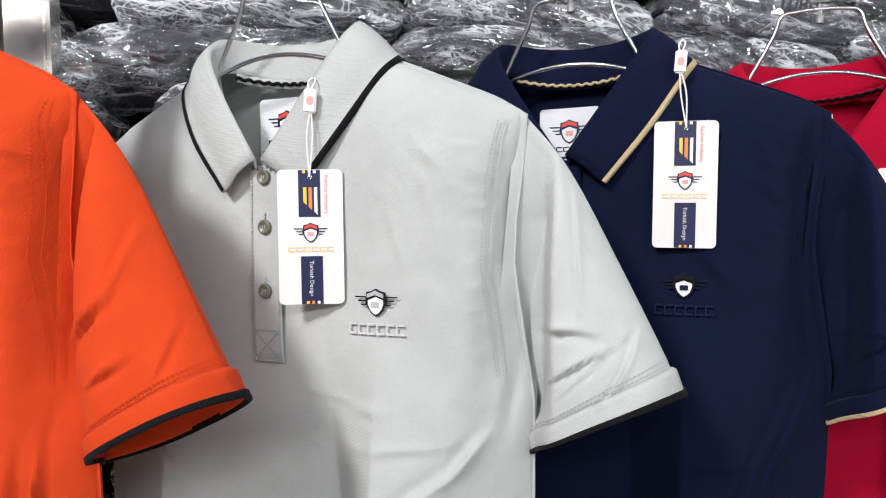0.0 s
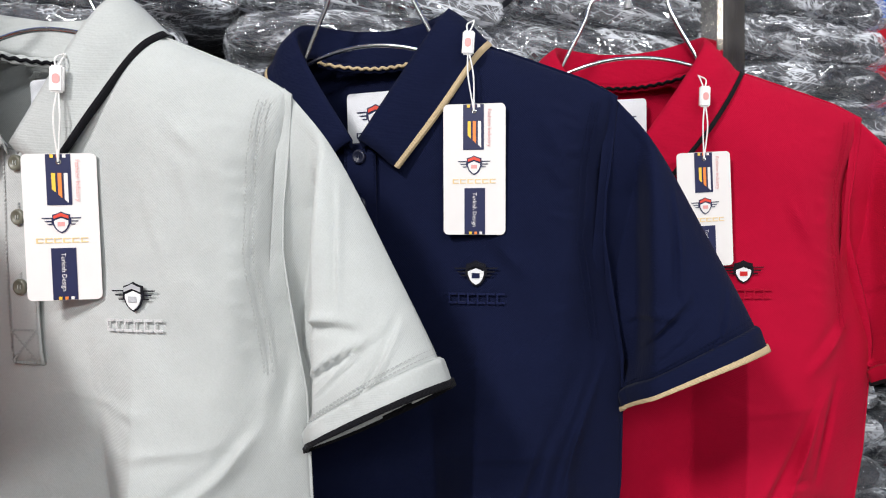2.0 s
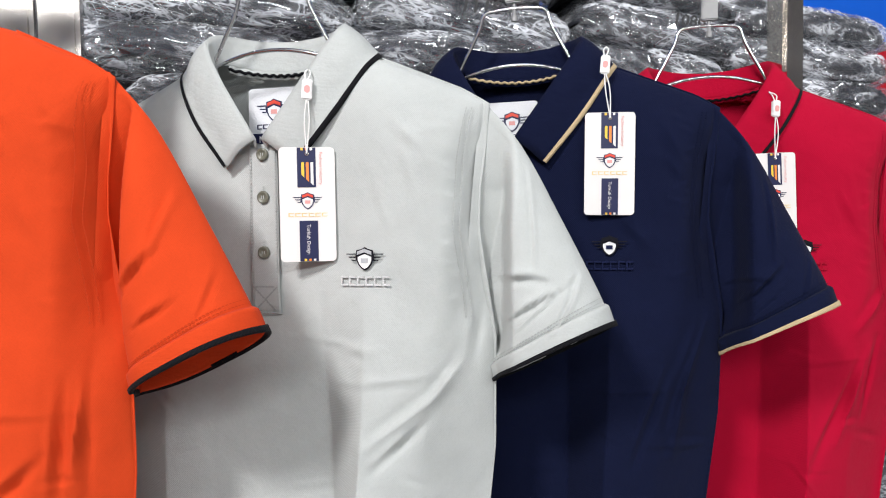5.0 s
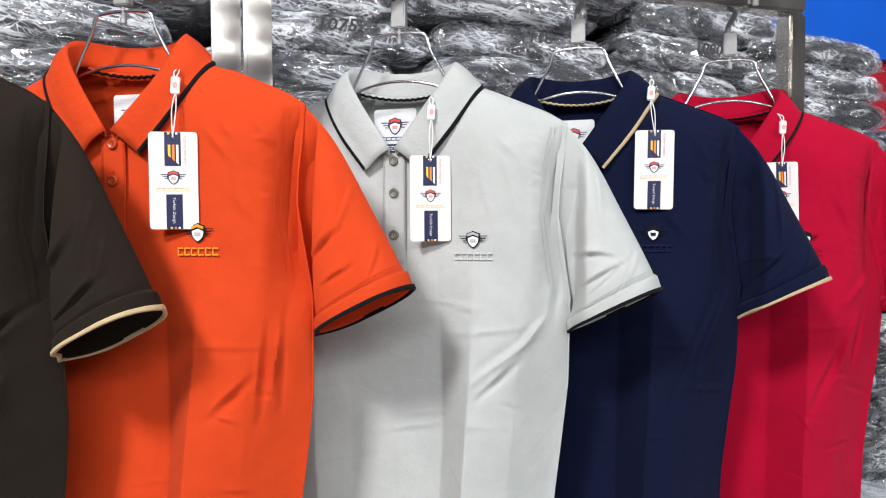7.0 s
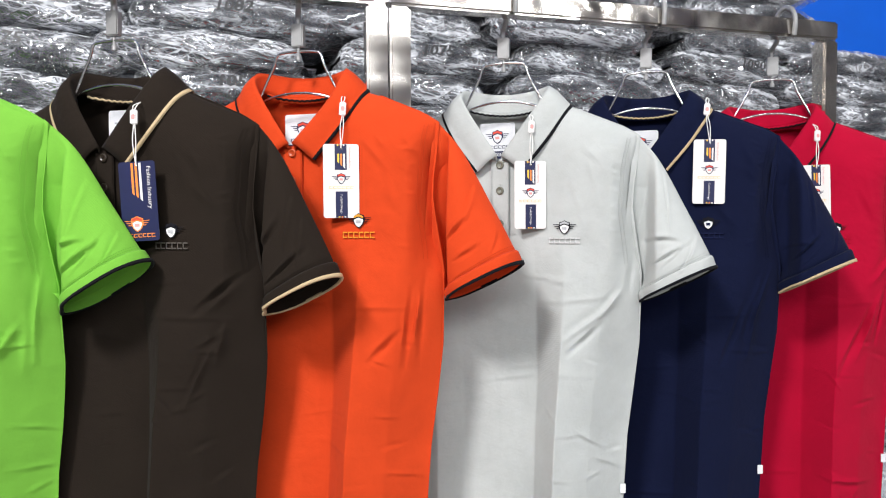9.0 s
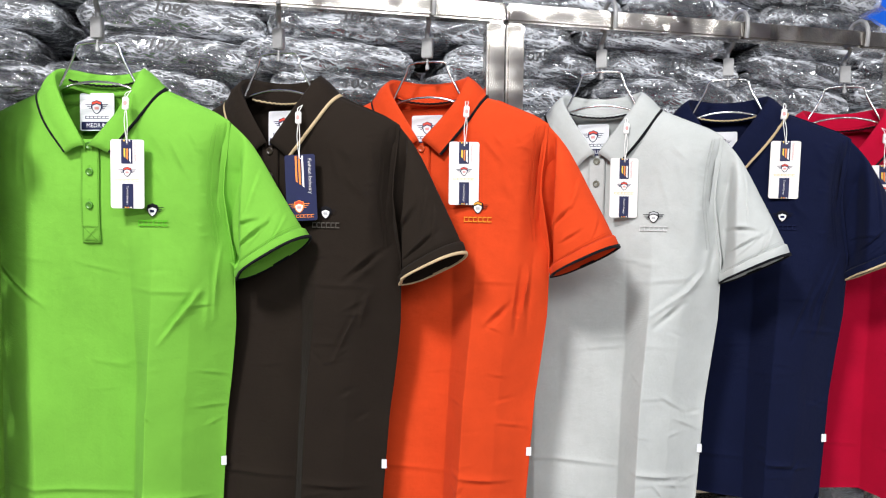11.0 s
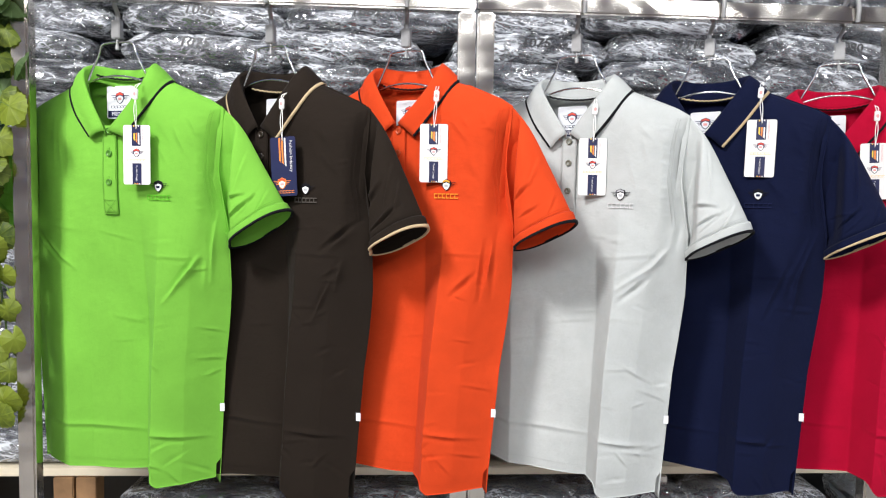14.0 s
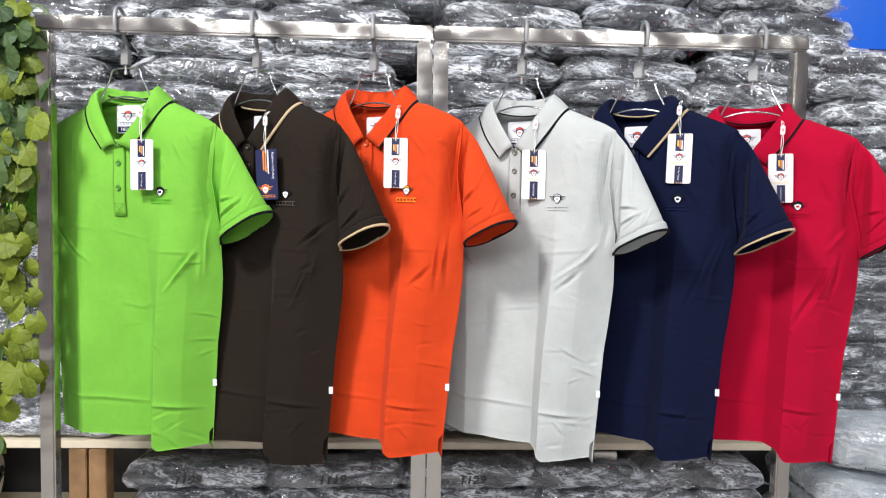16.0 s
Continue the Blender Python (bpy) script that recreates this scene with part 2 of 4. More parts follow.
# ---- mesh helpers ----
def mesh_of(name, verts, faces, material, smooth=True):
    me = bpy.data.meshes.new(name)
    me.from_pydata([tuple(v) for v in verts], [], faces)
    me.materials.append(material)
    if smooth:
        me.polygons.foreach_set("use_smooth", [True] * len(me.polygons))
    me.update()
    return me


def part(name, me, parent, label="", m=None):
    ob = new(name, me)
    ob.parent = parent
    if m is not None:
        ob.matrix_basis = m
    if label:
        ob["label"] = label
    return ob


def thing(name, m, label, category, group="", kind=""):
    ob = new(name)
    ob.matrix_world = m
    ob.empty_display_size = 0.05
    return tagged(ob, label, category, group, kind)


def solid(ob, thick, offset=0.0):
    mod = ob.modifiers.new("thickness", "SOLIDIFY")
    mod.thickness, mod.offset = thick, offset
    return ob


def grid_mesh(name, P, material, close=False):
    """P[i][j]: points of a sheet; close joins the last column to the first."""
    P = np.asarray(P, float)
    r, c = P.shape[:2]
    faces = []
    for i in range(r - 1):
        for j in range(c if close else c - 1):
            k = (j + 1) % c
            faces.append((i * c + j, i * c + k, (i + 1) * c + k, (i + 1) * c + j))
    return mesh_of(name, P.reshape(-1, 3).tolist(), faces, material)


def box_bm(boxes, bevel=0.0):
    """Boxes (x0, y0, z0, x1, y1, z1) joined into one bmesh."""
    bm = bmesh.new()
    for x0, y0, z0, x1, y1, z1 in boxes:
        bmesh.ops.create_cube(bm, size=1, matrix=Matrix.Translation(((x0 + x1) / 2, (y0 + y1) / 2, (z0 + z1) / 2)) @ Matrix.Diagonal((x1 - x0, y1 - y0, z1 - z0, 1)))
    if bevel:
        bmesh.ops.bevel(bm, geom=bm.edges[:], offset=bevel, segments=2, affect="EDGES")
    return bm


def box_mesh(name, boxes, material, bevel=0.0):
    bm = box_bm(boxes, bevel)
    me = bpy.data.meshes.new(name)
    bm.to_mesh(me)
    bm.free()
    me.materials.append(material)
    return me


def tube_mesh(name, pts, radius, material, sides=8, closed=False):
    """A round wire along the points."""
    pts = [Vector(p) for p in pts]
    n, rings = len(pts), []
    radii = radius if isinstance(radius, (list, tuple)) else [radius] * n
    nrm = None
    for i, p in enumerate(pts):
        a = pts[(i - 1) % n] if closed or i else p
        b = pts[(i + 1) % n] if closed or i < n - 1 else p
        t = (b - a).normalized()
        if nrm is None:
            nrm = t.orthogonal().normalized()
        nrm = (nrm - t * nrm.dot(t)).normalized()
        bi = t.cross(nrm)
        rings.append([p + (nrm * math.cos(q) + bi * math.sin(q)) * radii[i] for q in [2 * math.pi * k / sides for k in range(sides)]])
    if closed:
        rings.append(rings[0])
    me = grid_mesh(name, [[tuple(v) for v in r] for r in rings], material, True)
    return me


def spline(ctrl, ts):
    """Catmull-Rom through control points at even steps of 0 to 1."""
    c = np.asarray(ctrl, float)
    n = len(c) - 1
    c = np.vstack([2 * c[0] - c[1], c, 2 * c[-1] - c[-2]])
    out = []
    for t in np.asarray(ts):
        k = min(int(t * n), n - 1)
        f = t * n - k
        p0, p1, p2, p3 = c[k], c[k + 1], c[k + 2], c[k + 3]
        out.append(0.5 * (2 * p1 + (p2 - p0) * f + (2 * p0 - 5 * p1 + 4 * p2 - p3) * f * f + (3 * p1 - p0 - 3 * p2 + p3) * f ** 3))
    return np.array(out)


def text_mesh(name, body, size, material, depth=0.0, weight=0.0):
    cu = bpy.data.curves.new(name, "FONT")
    cu.body, cu.size, cu.extrude = body, size, depth
    cu.align_x, cu.align_y = "CENTER", "CENTER"
    cu.resolution_u, cu.offset = 2, weight
    ob = bpy.data.objects.new(name, cu)
    scene.collection.objects.link(ob)
    bpy.context.view_layer.update()
    me = bpy.data.meshes.new_from_object(ob.evaluated_get(bpy.context.evaluated_depsgraph_get()))
    bpy.data.objects.remove(ob)
    me.materials.clear()
    me.materials.append(material)
    return me


def plate(name, pts, depth, material):
    """A flat polygon in the x-z plane, with thickness towards -y."""
    n = len(pts)
    verts = [(x, 0, z) for x, z in pts] + [(x, -depth, z) for x, z in pts]
    faces = [tuple(range(n)), tuple(range(2 * n - 1, n - 1, -1))] + [(i, i + n, (i + 1) % n + n, (i + 1) % n) for i in range(n)]
    return mesh_of(name, verts, faces, material, False)


def round_rect(w, h, r, n=5):
    pts = []
    for cx, cz, a0 in ((w / 2 - r, h / 2 - r, 0), (-w / 2 + r, h / 2 - r, 90), (-w / 2 + r, -h / 2 + r, 180), (w / 2 - r, -h / 2 + r, 270)):
        for k in range(n + 1):
            a = radians(a0 + 90 * k / n)
            pts.append((cx + r * math.cos(a), cz + r * math.sin(a)))
    return pts


def rect(x0, z0, x1, z1):
    return [(x0, z0), (x1, z0), (x1, z1), (x0, z1)]



# ---- the room ----
def slab(name, box, material, label):
    return tagged(new(name, box_mesh(name, [box], material)), label, name.split("_")[0], kind="structure")


slab("floor", (-4, -4, -0.1, 4, 3, 0), FLOOR, "pale shop floor below the clothes stands")
slab("ceiling", (-4, -4, 3.5, 4, 3, 3.6), WALL_DIM, "unseen grey ceiling over the stands, darkened to limit bounced light")
slab("wall_south", (-4, -4.1, 0, 4, -4, 3.5), WALL_PALE, "unseen pale wall behind the aisle, kept bright for steel reflections")
slab("wall_west", (-4.1, -4, 0, -4, 3, 3.5), WALL_DIM, "unseen grey wall at the end, darkened to limit bounced light")
slab("wall_east", (4, -4, 0, 4.1, 3, 3.5), WALL_DIM, "unseen grey wall at the far end, darkened to limit bounced light")
slab("wall_north", (-4, 1.75, 1.945, 4, 1.85, 3.5), WALL_BLUE, "glossy blue wall panel above the shelves")
slab("wall_north_lower", (-4, 1.78, 0, 4, 1.85, 1.945), WALL_RED, "red lower wall panel behind the bags")


# ---- clothes stands ----
def clothes_stand(x0, x1):
    st = thing("clothes_stand", pose((x0 + x1) / 2, 0.6, 0), "square-tube polished steel clothes stand with a top rail", "clothes stand", "clothes stands")
    h, t = (x1 - x0) / 2, 0.016
    post = box_mesh("post", [(-t, -t, 0, t, t, 1.663)], STEEL, 0.004)
    for s in (-1, 1):
        part("post", post, st, "", pose(s * (h - t), 0, 0))
        part("foot", box_mesh("foot", [(-t, -0.25, 0, t, 0.25, 0.03)], STEEL, 0.002), st, "", pose(s * (h - t), 0, 0.001))
    part("rail", box_mesh("rail", [(-h, -t, 1.664, h, t, 1.696)], STEEL, 0.004), st)
    return st


clothes_stand(-1.046, -0.214)
clothes_stand(-0.211, 0.61)


# ---- hangers ----
def hanger(x, y, angle):
    hg = thing("clothes_hanger", pose(x, y, 1.58, 0, 0, angle), "chrome wire clothes hanger with a plated swivel hook", "hanger", "hangers on the rails")
    # the hook runs over the rail and down to the bracket
    dy = 0.602 - y
    hook = [(0, dy - 0.022, 0.085), (0, dy - 0.024, 0.112), (0, dy - 0.016, 0.131), (0, dy, 0.138), (0, dy + 0.018, 0.131), (0, dy + 0.024, 0.112), (0, dy + 0.019, 0.086), (0, 0.004, 0.068), (0, 0, 0.045)]
    part("hook", tube_mesh("hook", spline(hook, np.linspace(0, 1, 40)), 0.0042, HOOK, 10), hg, "grey plated hook", Matrix.Rotation(radians(-angle), 4, "Z"))
    part("bracket", box_mesh("bracket", [(-0.0095, -0.006, 0.024, 0.0095, 0.006, 0.058)], HOOK, 0.0015), hg, "stamped grey metal bracket")
    part("swivel_pin", tube_mesh("swivel_pin", [(0, 0, 0.024), (0, 0, 0.012), (0, 0, 0.011), (0, 0, 0.004)], [0.0022, 0.0022, 0.0038, 0.0038], HOOK, 8), hg)
    top = [(-0.076, 0, -0.064), (-0.066, 0, -0.050), (-0.042, 0, -0.006), (-0.035, 0, 0.013), (-0.022, 0, 0.017), (0, 0, 0.018), (0.022, 0, 0.017), (0.035, 0, 0.013), (0.042, 0, -0.006), (0.066, 0, -0.050), (0.076, 0, -0.064)]
    part("neck_wire", tube_mesh("neck_wire", spline(top, np.linspace(0, 1, 60)), 0.0021, WIRE, 8), hg)
    low = [(-0.185, 0.0, -0.128), (-0.12, 0, -0.089), (-0.06, -0.004, -0.056), (0, -0.006, -0.045), (0.06, -0.004, -0.056), (0.12, 0, -0.089), (0.185, 0, -0.128)]
    part("shoulder_wire", tube_mesh("shoulder_wire", spline(low, np.linspace(0, 1, 60)), 0.0019, WIRE, 8), hg)
    return hg


# ---- polo shirts ----
def sstep(a, b, x):
    t = np.clip((x - a) / (b - a), 0, 1)
    return t * t * (3 - 2 * t)


BOTTOM_U = (-1.0, -0.85, -0.52, -0.30, 0.0, 0.25, 0.45, 0.72, 1.0)
BOTTOM_P = (0.0, 0.022, 0.048, 0.034, 0.030, 0.022, 0.076, 0.048, 0.0)


class Shape:
    """The cut of one shirt: half width, mid surface and front of the body. z from the neck point, out towards the viewer."""

    def __init__(self, seed, swing, wide, lift=(0.0, 0.0), drop=0.0, soft=0.020, deep=1.0):
        self.soft, self.deep = soft, deep
        self.swing, self.wide, self.lift, self.drop = swing, wide, lift, drop
        rng = random.Random(seed)
        self.ridges = []

        def crease(x, z, a, length, wd, am):
            self.ridges.append((x, z, x + length * math.cos(radians(a)), z + length * math.sin(radians(a)), wd, am))

        for side in (1, -1):  # pulls running from the armpits
            for k in range(4 if side > 0 else 2):
                a = rng.uniform(212, 268)
                crease(side * (0.200 - 0.012 * k + rng.uniform(-0.006, 0.006)), -0.225 - 0.030 * k + rng.uniform(-0.02, 0.02), a if side > 0 else 180 - a, rng.uniform(0.05, 0.14), rng.uniform(0.003, 0.0055), rng.uniform(0.0045, 0.0095) * rng.choice((1, 1, -1)))
        for k in range(5):  # short kinks along the side
            crease(rng.uniform(0.12, 0.17), rng.uniform(-0.6, -0.32), rng.uniform(-40, 40), rng.uniform(0.02, 0.06), rng.uniform(0.0025, 0.004), rng.uniform(0.002, 0.004) * rng.choice((1, -1)))
        for k in range(5):  # kinks at the pressed crease
            crease(rng.uniform(0.06, 0.09), rng.uniform(-0.66, -0.25), rng.uniform(-55, 25), rng.uniform(0.02, 0.07), rng.uniform(0.0025, 0.004), rng.uniform(0.0012, 0.003) * rng.choice((1, 1, -1)))
        for k in range(6):  # faint level creases over the belly
            crease(rng.uniform(-0.14, 0.06), rng.uniform(-0.5, -0.24), rng.uniform(-12, 12), rng.uniform(0.05, 0.14), rng.uniform(0.003, 0.005), rng.uniform(0.0006, 0.0014))
        for k in range(6):  # soft pulls below the shoulder
            crease(rng.uniform(0.09, 0.20), rng.uniform(-0.14, -0.03), rng.uniform(-85, -45), rng.uniform(0.03, 0.08), rng.uniform(0.004, 0.008), rng.uniform(0.0012, 0.0026))
        for k in range(3):
            crease(rng.uniform(-0.19, -0.09), rng.uniform(-0.12, -0.03), rng.uniform(230, 290), rng.uniform(0.04, 0.12), rng.uniform(0.005, 0.008), rng.uniform(0.0015, 0.003))
        for k in range(12):  # puckers along the armhole seam
            crease(0.188 + rng.uniform(-0.004, 0.006), -0.04 - 0.015 * k + rng.uniform(-0.004, 0.004), rng.uniform(150, 215), rng.uniform(0.012, 0.03), 0.003, rng.uniform(0.0006, 0.0016))
        for k in range(5):  # crumpled hem corner
            crease(rng.uniform(0.06, 0.15), rng.uniform(-0.70, -0.63), rng.uniform(-80, 60), rng.uniform(0.025, 0.06), rng.uniform(0.0025, 0.004), rng.uniform(0.002, 0.0045) * rng.choice((1, -1)))
        zf = -0.30 + rng.uniform(-0.03, 0.02)
        self.ridges.append((0.06, zf, 0.19, zf + rng.uniform(-0.01, 0.02), 0.004, 0.002))
        zf = -0.625 + rng.uniform(-0.012, 0.012)
        self.ridges.append((-0.17, zf + 0.012, 0.06, zf, 0.005, 0.004))
        self.ridges.append((0.075, zf + 0.008, 0.17, zf - 0.008, 0.0045, 0.007))
        self.phase = rng.uniform(0, 6)
        # creases on the sleeve: start and end along and across it, width, height
        # each runs from the upright fold outwards and down, then shorter ones from the outer edge
        self.sleeve = []
        for k in range(2):
            s0 = 0.36 + 0.24 * k + rng.uniform(-0.07, 0.07)
            self.sleeve.append((s0, rng.uniform(-0.5, -0.2) - 0.1 * k, s0 + rng.uniform(0.04, 0.24) - 0.12 * k, rng.uniform(0.1, 0.75), rng.uniform(0.012, 0.022), rng.uniform(0.0055, 0.0085)))
        for k in range(2):
            s0 = 0.38 + 0.22 * k + rng.uniform(-0.08, 0.08)
            self.sleeve.append((s0, 0.92, s0 + rng.uniform(0.04, 0.20), rng.uniform(0.1, 0.5), rng.uniform(0.009, 0.016), rng.uniform(0.004, 0.006) * rng.choice((1, -1))))
        s0 = rng.uniform(0.62, 0.72)
        self.sleeve.append((s0, rng.uniform(-0.5, 0.1), s0 + rng.uniform(-0.10, 0.02), rng.uniform(0.4, 0.9), rng.uniform(0.007, 0.010), rng.uniform(0.002, 0.0035)))
        self.fold = rng.uniform(-0.002, 0.004)
        self.crease = 0.45 + rng.uniform(-0.05, 0.05)
        self.amount = rng.uniform(0.85, 1.1)

    def half(self, z):
        return np.interp(z, [-0.74, -0.5, -0.35, -0.24, -0.14, -0.06, 0.03], [0.182, 0.195, 0.213, 0.217, 0.203, 0.207, 0.214]) + self.wide * sstep(-0.10, -0.24, z)

    def shoulder(self, x):
        return np.interp(np.abs(x), [0, 0.07, 0.12, 0.19, 0.226], [0.039, 0.039, 0.019, -0.011, -0.033])

    def low(self, z):
        return sstep(-0.13, -0.46, z)

    def mid(self, u, z):
        lo = self.low(z)
        left, right = -0.040 + 0.008 * lo, -0.036 - 0.035 * lo
        return left + (right - left) * (u + 1) / 2 + self.swing * np.clip((-0.15 - z) / 0.55, 0, 1)

    def front(self, x, z):
        u = np.clip(x / self.half(z), -1, 1)
        lo = self.low(z) * self.amount
        au = np.abs(u)
        chest = 0.038 * np.power(np.maximum(1 - au ** 5, 0), 0.55)
        us = u + (0.45 - self.crease) * np.exp(-((u - self.crease) / 0.25) ** 2)
        bot = np.interp(us, BOTTOM_U, BOTTOM_P) * np.power(np.maximum(1 - au ** 8, 0), 0.5)
        d = np.clip((self.shoulder(x) - z) / 0.085, 0, 1)
        r = np.sqrt(np.maximum(1 - (1 - d) ** 2, 0))
        out = self.mid(u, z) + r * (chest * (1 - lo) + bot * lo)
        fade = np.power(np.maximum(1 - au ** 10, 0), 0.5) * sstep(0.0, 0.5, d)
        # the cloth falls back into the pocket between armhole and sleeve
        out = out - 0.016 * self.deep * sstep(0.170, 0.208, np.abs(x)) * sstep(-0.04, -0.10, z) * (1 - sstep(-0.18, -0.29, z))
        w = 0.0012 * np.sin(26 * x + 5 * np.sin(5 * z + self.phase)) * sstep(-0.1, -0.4, z)
        w = w + 0.0010 * np.sin(34 * z + 30 * x + self.phase) * np.sin(11 * x + 13 * z)
        for x0, z0, x1, z1, wd, am in self.ridges:
            dx, dz = x1 - x0, z1 - z0
            q = np.clip(((x - x0) * dx + (z - z0) * dz) / (dx * dx + dz * dz), 0, 1)
            dist = np.hypot(x - x0 - q * dx, z - z0 - q * dz)
            side = (x - x0) * dz - (z - z0) * dx
            w = w + am * np.exp(-np.power(dist / wd, 1.3)) * (1 - 0.75 * np.abs(2 * q - 1)) - 0.5 * am * np.exp(-((dist - 1.6 * wd) / wd) ** 2) * (side > 0) * (1 - np.abs(2 * q - 1))
        return out + w * fade

    def back(self, x, z):
        u = np.clip(x / self.half(z), -1, 1)
        d = np.clip((self.shoulder(x) - z) / 0.06, 0, 1)
        r = np.sqrt(np.maximum(1 - (1 - d) ** 2, 0))
        return self.mid(u, z) - r * 0.036 * np.power(np.maximum(1 - np.abs(u) ** 2.5, 0), 0.6)


def neck_front(x):
    return np.interp(np.abs(x), [0, 0.012, 0.03, 0.055, 0.072], [-0.058, -0.056, -0.035, 0.014, 0.042])


def neck_back(x):
    return np.interp(np.abs(x), [0, 0.03, 0.055, 0.072], [0.022, 0.024, 0.032, 0.042])


def hem_line(u, shape):
    return -0.706 - shape.drop + 0.005 * np.sin(3 * u + shape.phase) - 0.024 * sstep(0.40, 0.54, u)


def panel(name, shape, front, material, rows, cols):
    us = np.linspace(-1, 1, cols)
    us = np.sign(us) * (1 - (1 - np.abs(us)) ** 1.25)
    u, v = np.meshgrid(us, np.linspace(0, 1, rows) ** 1.1)
    x0 = u * 0.214
    top = np.where(np.abs(x0) < 0.072, neck_front(x0) if front else neck_back(x0), shape.shoulder(x0))
    hem = hem_line(u, shape) if front else -0.708 - 0.030 * sstep(0.80, 0.98, u) - shape.drop
    z = top + (hem - top) * v
    blend = np.minimum(1.0, v * 9)
    x = u * (0.214 * (1 - blend) + shape.half(z) * blend)
    if front:  # the open side vent below the tab
        x = x - 0.007 * sstep(0.80, 1.0, u) * sstep(-0.685, -0.70, z)
    out = shape.front(x, z) if front else shape.back(x, z)
    return grid_mesh(name, np.stack([x, -out, z], axis=2), material)


def leaf_curves(side, vee, gape):
    fold = [(0, 0.054, -0.066), (0.032, 0.056, -0.063), (0.059, 0.060, -0.053), (0.0715, 0.058, -0.032), (0.068 + 0.4 * gape, 0.043, -0.012), (0.045 + gape, 0.006 - 0.5 * vee, 0.001), (0.003, -0.054 - vee, 0.011)]
    edge = [(0, 0.016, -0.086), (0.046, 0.020, -0.083), (0.088, 0.027, -0.068), (0.107, 0.026, -0.040), (0.100, 0.008, -0.014), (0.074, -0.034, 0.003), (0.037, -0.080, 0.0085)]
    stand = [(0, 0.018, -0.064), (0.030, 0.020, -0.060), (0.055, 0.028, -0.050), (0.066, 0.028, -0.033), (0.059, 0.014, -0.013), (0.034, -0.024 - 0.5 * vee, -0.002), (0.005, -0.062 - vee, 0.006)]
    return [np.array([(side * x, -o, z) for x, z, o in c]) for c in (fold, edge, stand)]


def collar_meshes(main, stripe, wave, vee, gape):
    """The turned-down collar, its inner stand and the tipping along its outer edge."""
    ts = np.linspace(0, 1, 44)
    leafs, tips, stands = [], [], []
    for side in (-1, 1):
        F, E, N = [spline(c, ts) for c in leaf_curves(side, vee, gape if side > 0 else 0.0)]
        rows = []
        for q in np.linspace(0, 1, 12):
            bulge = 0.004 * math.sin(math.pi * min(1, q * 1.25)) * (1 - 0.3 * ts)
            rows.append(F + (E - F) * q + np.array([(side * 0.35 * b, -b * 0.9, 0.5 * b) for b in bulge]) + np.array([(0, -0.0012 * math.sin(9 * t + wave) * q, 0) for t in ts]))
        leafs.append(np.array(rows))
        strip = []
        for q in (0.915, 0.955, 1.0, 1.012):
            base = F + (E - F) * q
            strip.append(base + np.array([(side * 0.0012, -0.0022 if q < 1.01 else 0.0012, 0.0003)] * len(ts)) + np.array([(0, -0.0012 * math.sin(9 * t + wave) * q, 0) for t in ts]))
        tips.append(np.array(strip))
        stands.append(np.array([F * (1 - q) + N * q for q in np.linspace(0, 1, 6)]))
    out = []
    for name, sheets, mat in (("collar", leafs, main), ("collar_tipping", tips, stripe), ("collar_stand", stands, main)):
        verts, faces = [], []
        for P in sheets:
            r, c = P.shape[:2]
            o = len(verts)
            verts += P.reshape(-1, 3).tolist()
            faces += [(o + i * c + j, o + i * c + j + 1, o + (i + 1) * c + j + 1, o + (i + 1) * c + j) for i in range(r - 1) for j in range(c - 1)]
        me = mesh_of(name, verts, faces, mat)
        bm = bmesh.new()
        bm.from_mesh(me)
        bmesh.ops.remove_doubles(bm, verts=bm.verts[:], dist=0.0004 if name != "collar_tipping" else 0.00005)
        bmesh.ops.recalc_face_normals(bm, faces=bm.faces[:])
        bm.to_mesh(me)
        bm.free()
        out.append(me)
    return out


# angles round a sleeve: dense on the face, sparse behind
RING = [(math.pi * k / 96, 1) for k in range(97)] + [(math.pi + math.pi * k / 28, -1) for k in range(1, 28)]


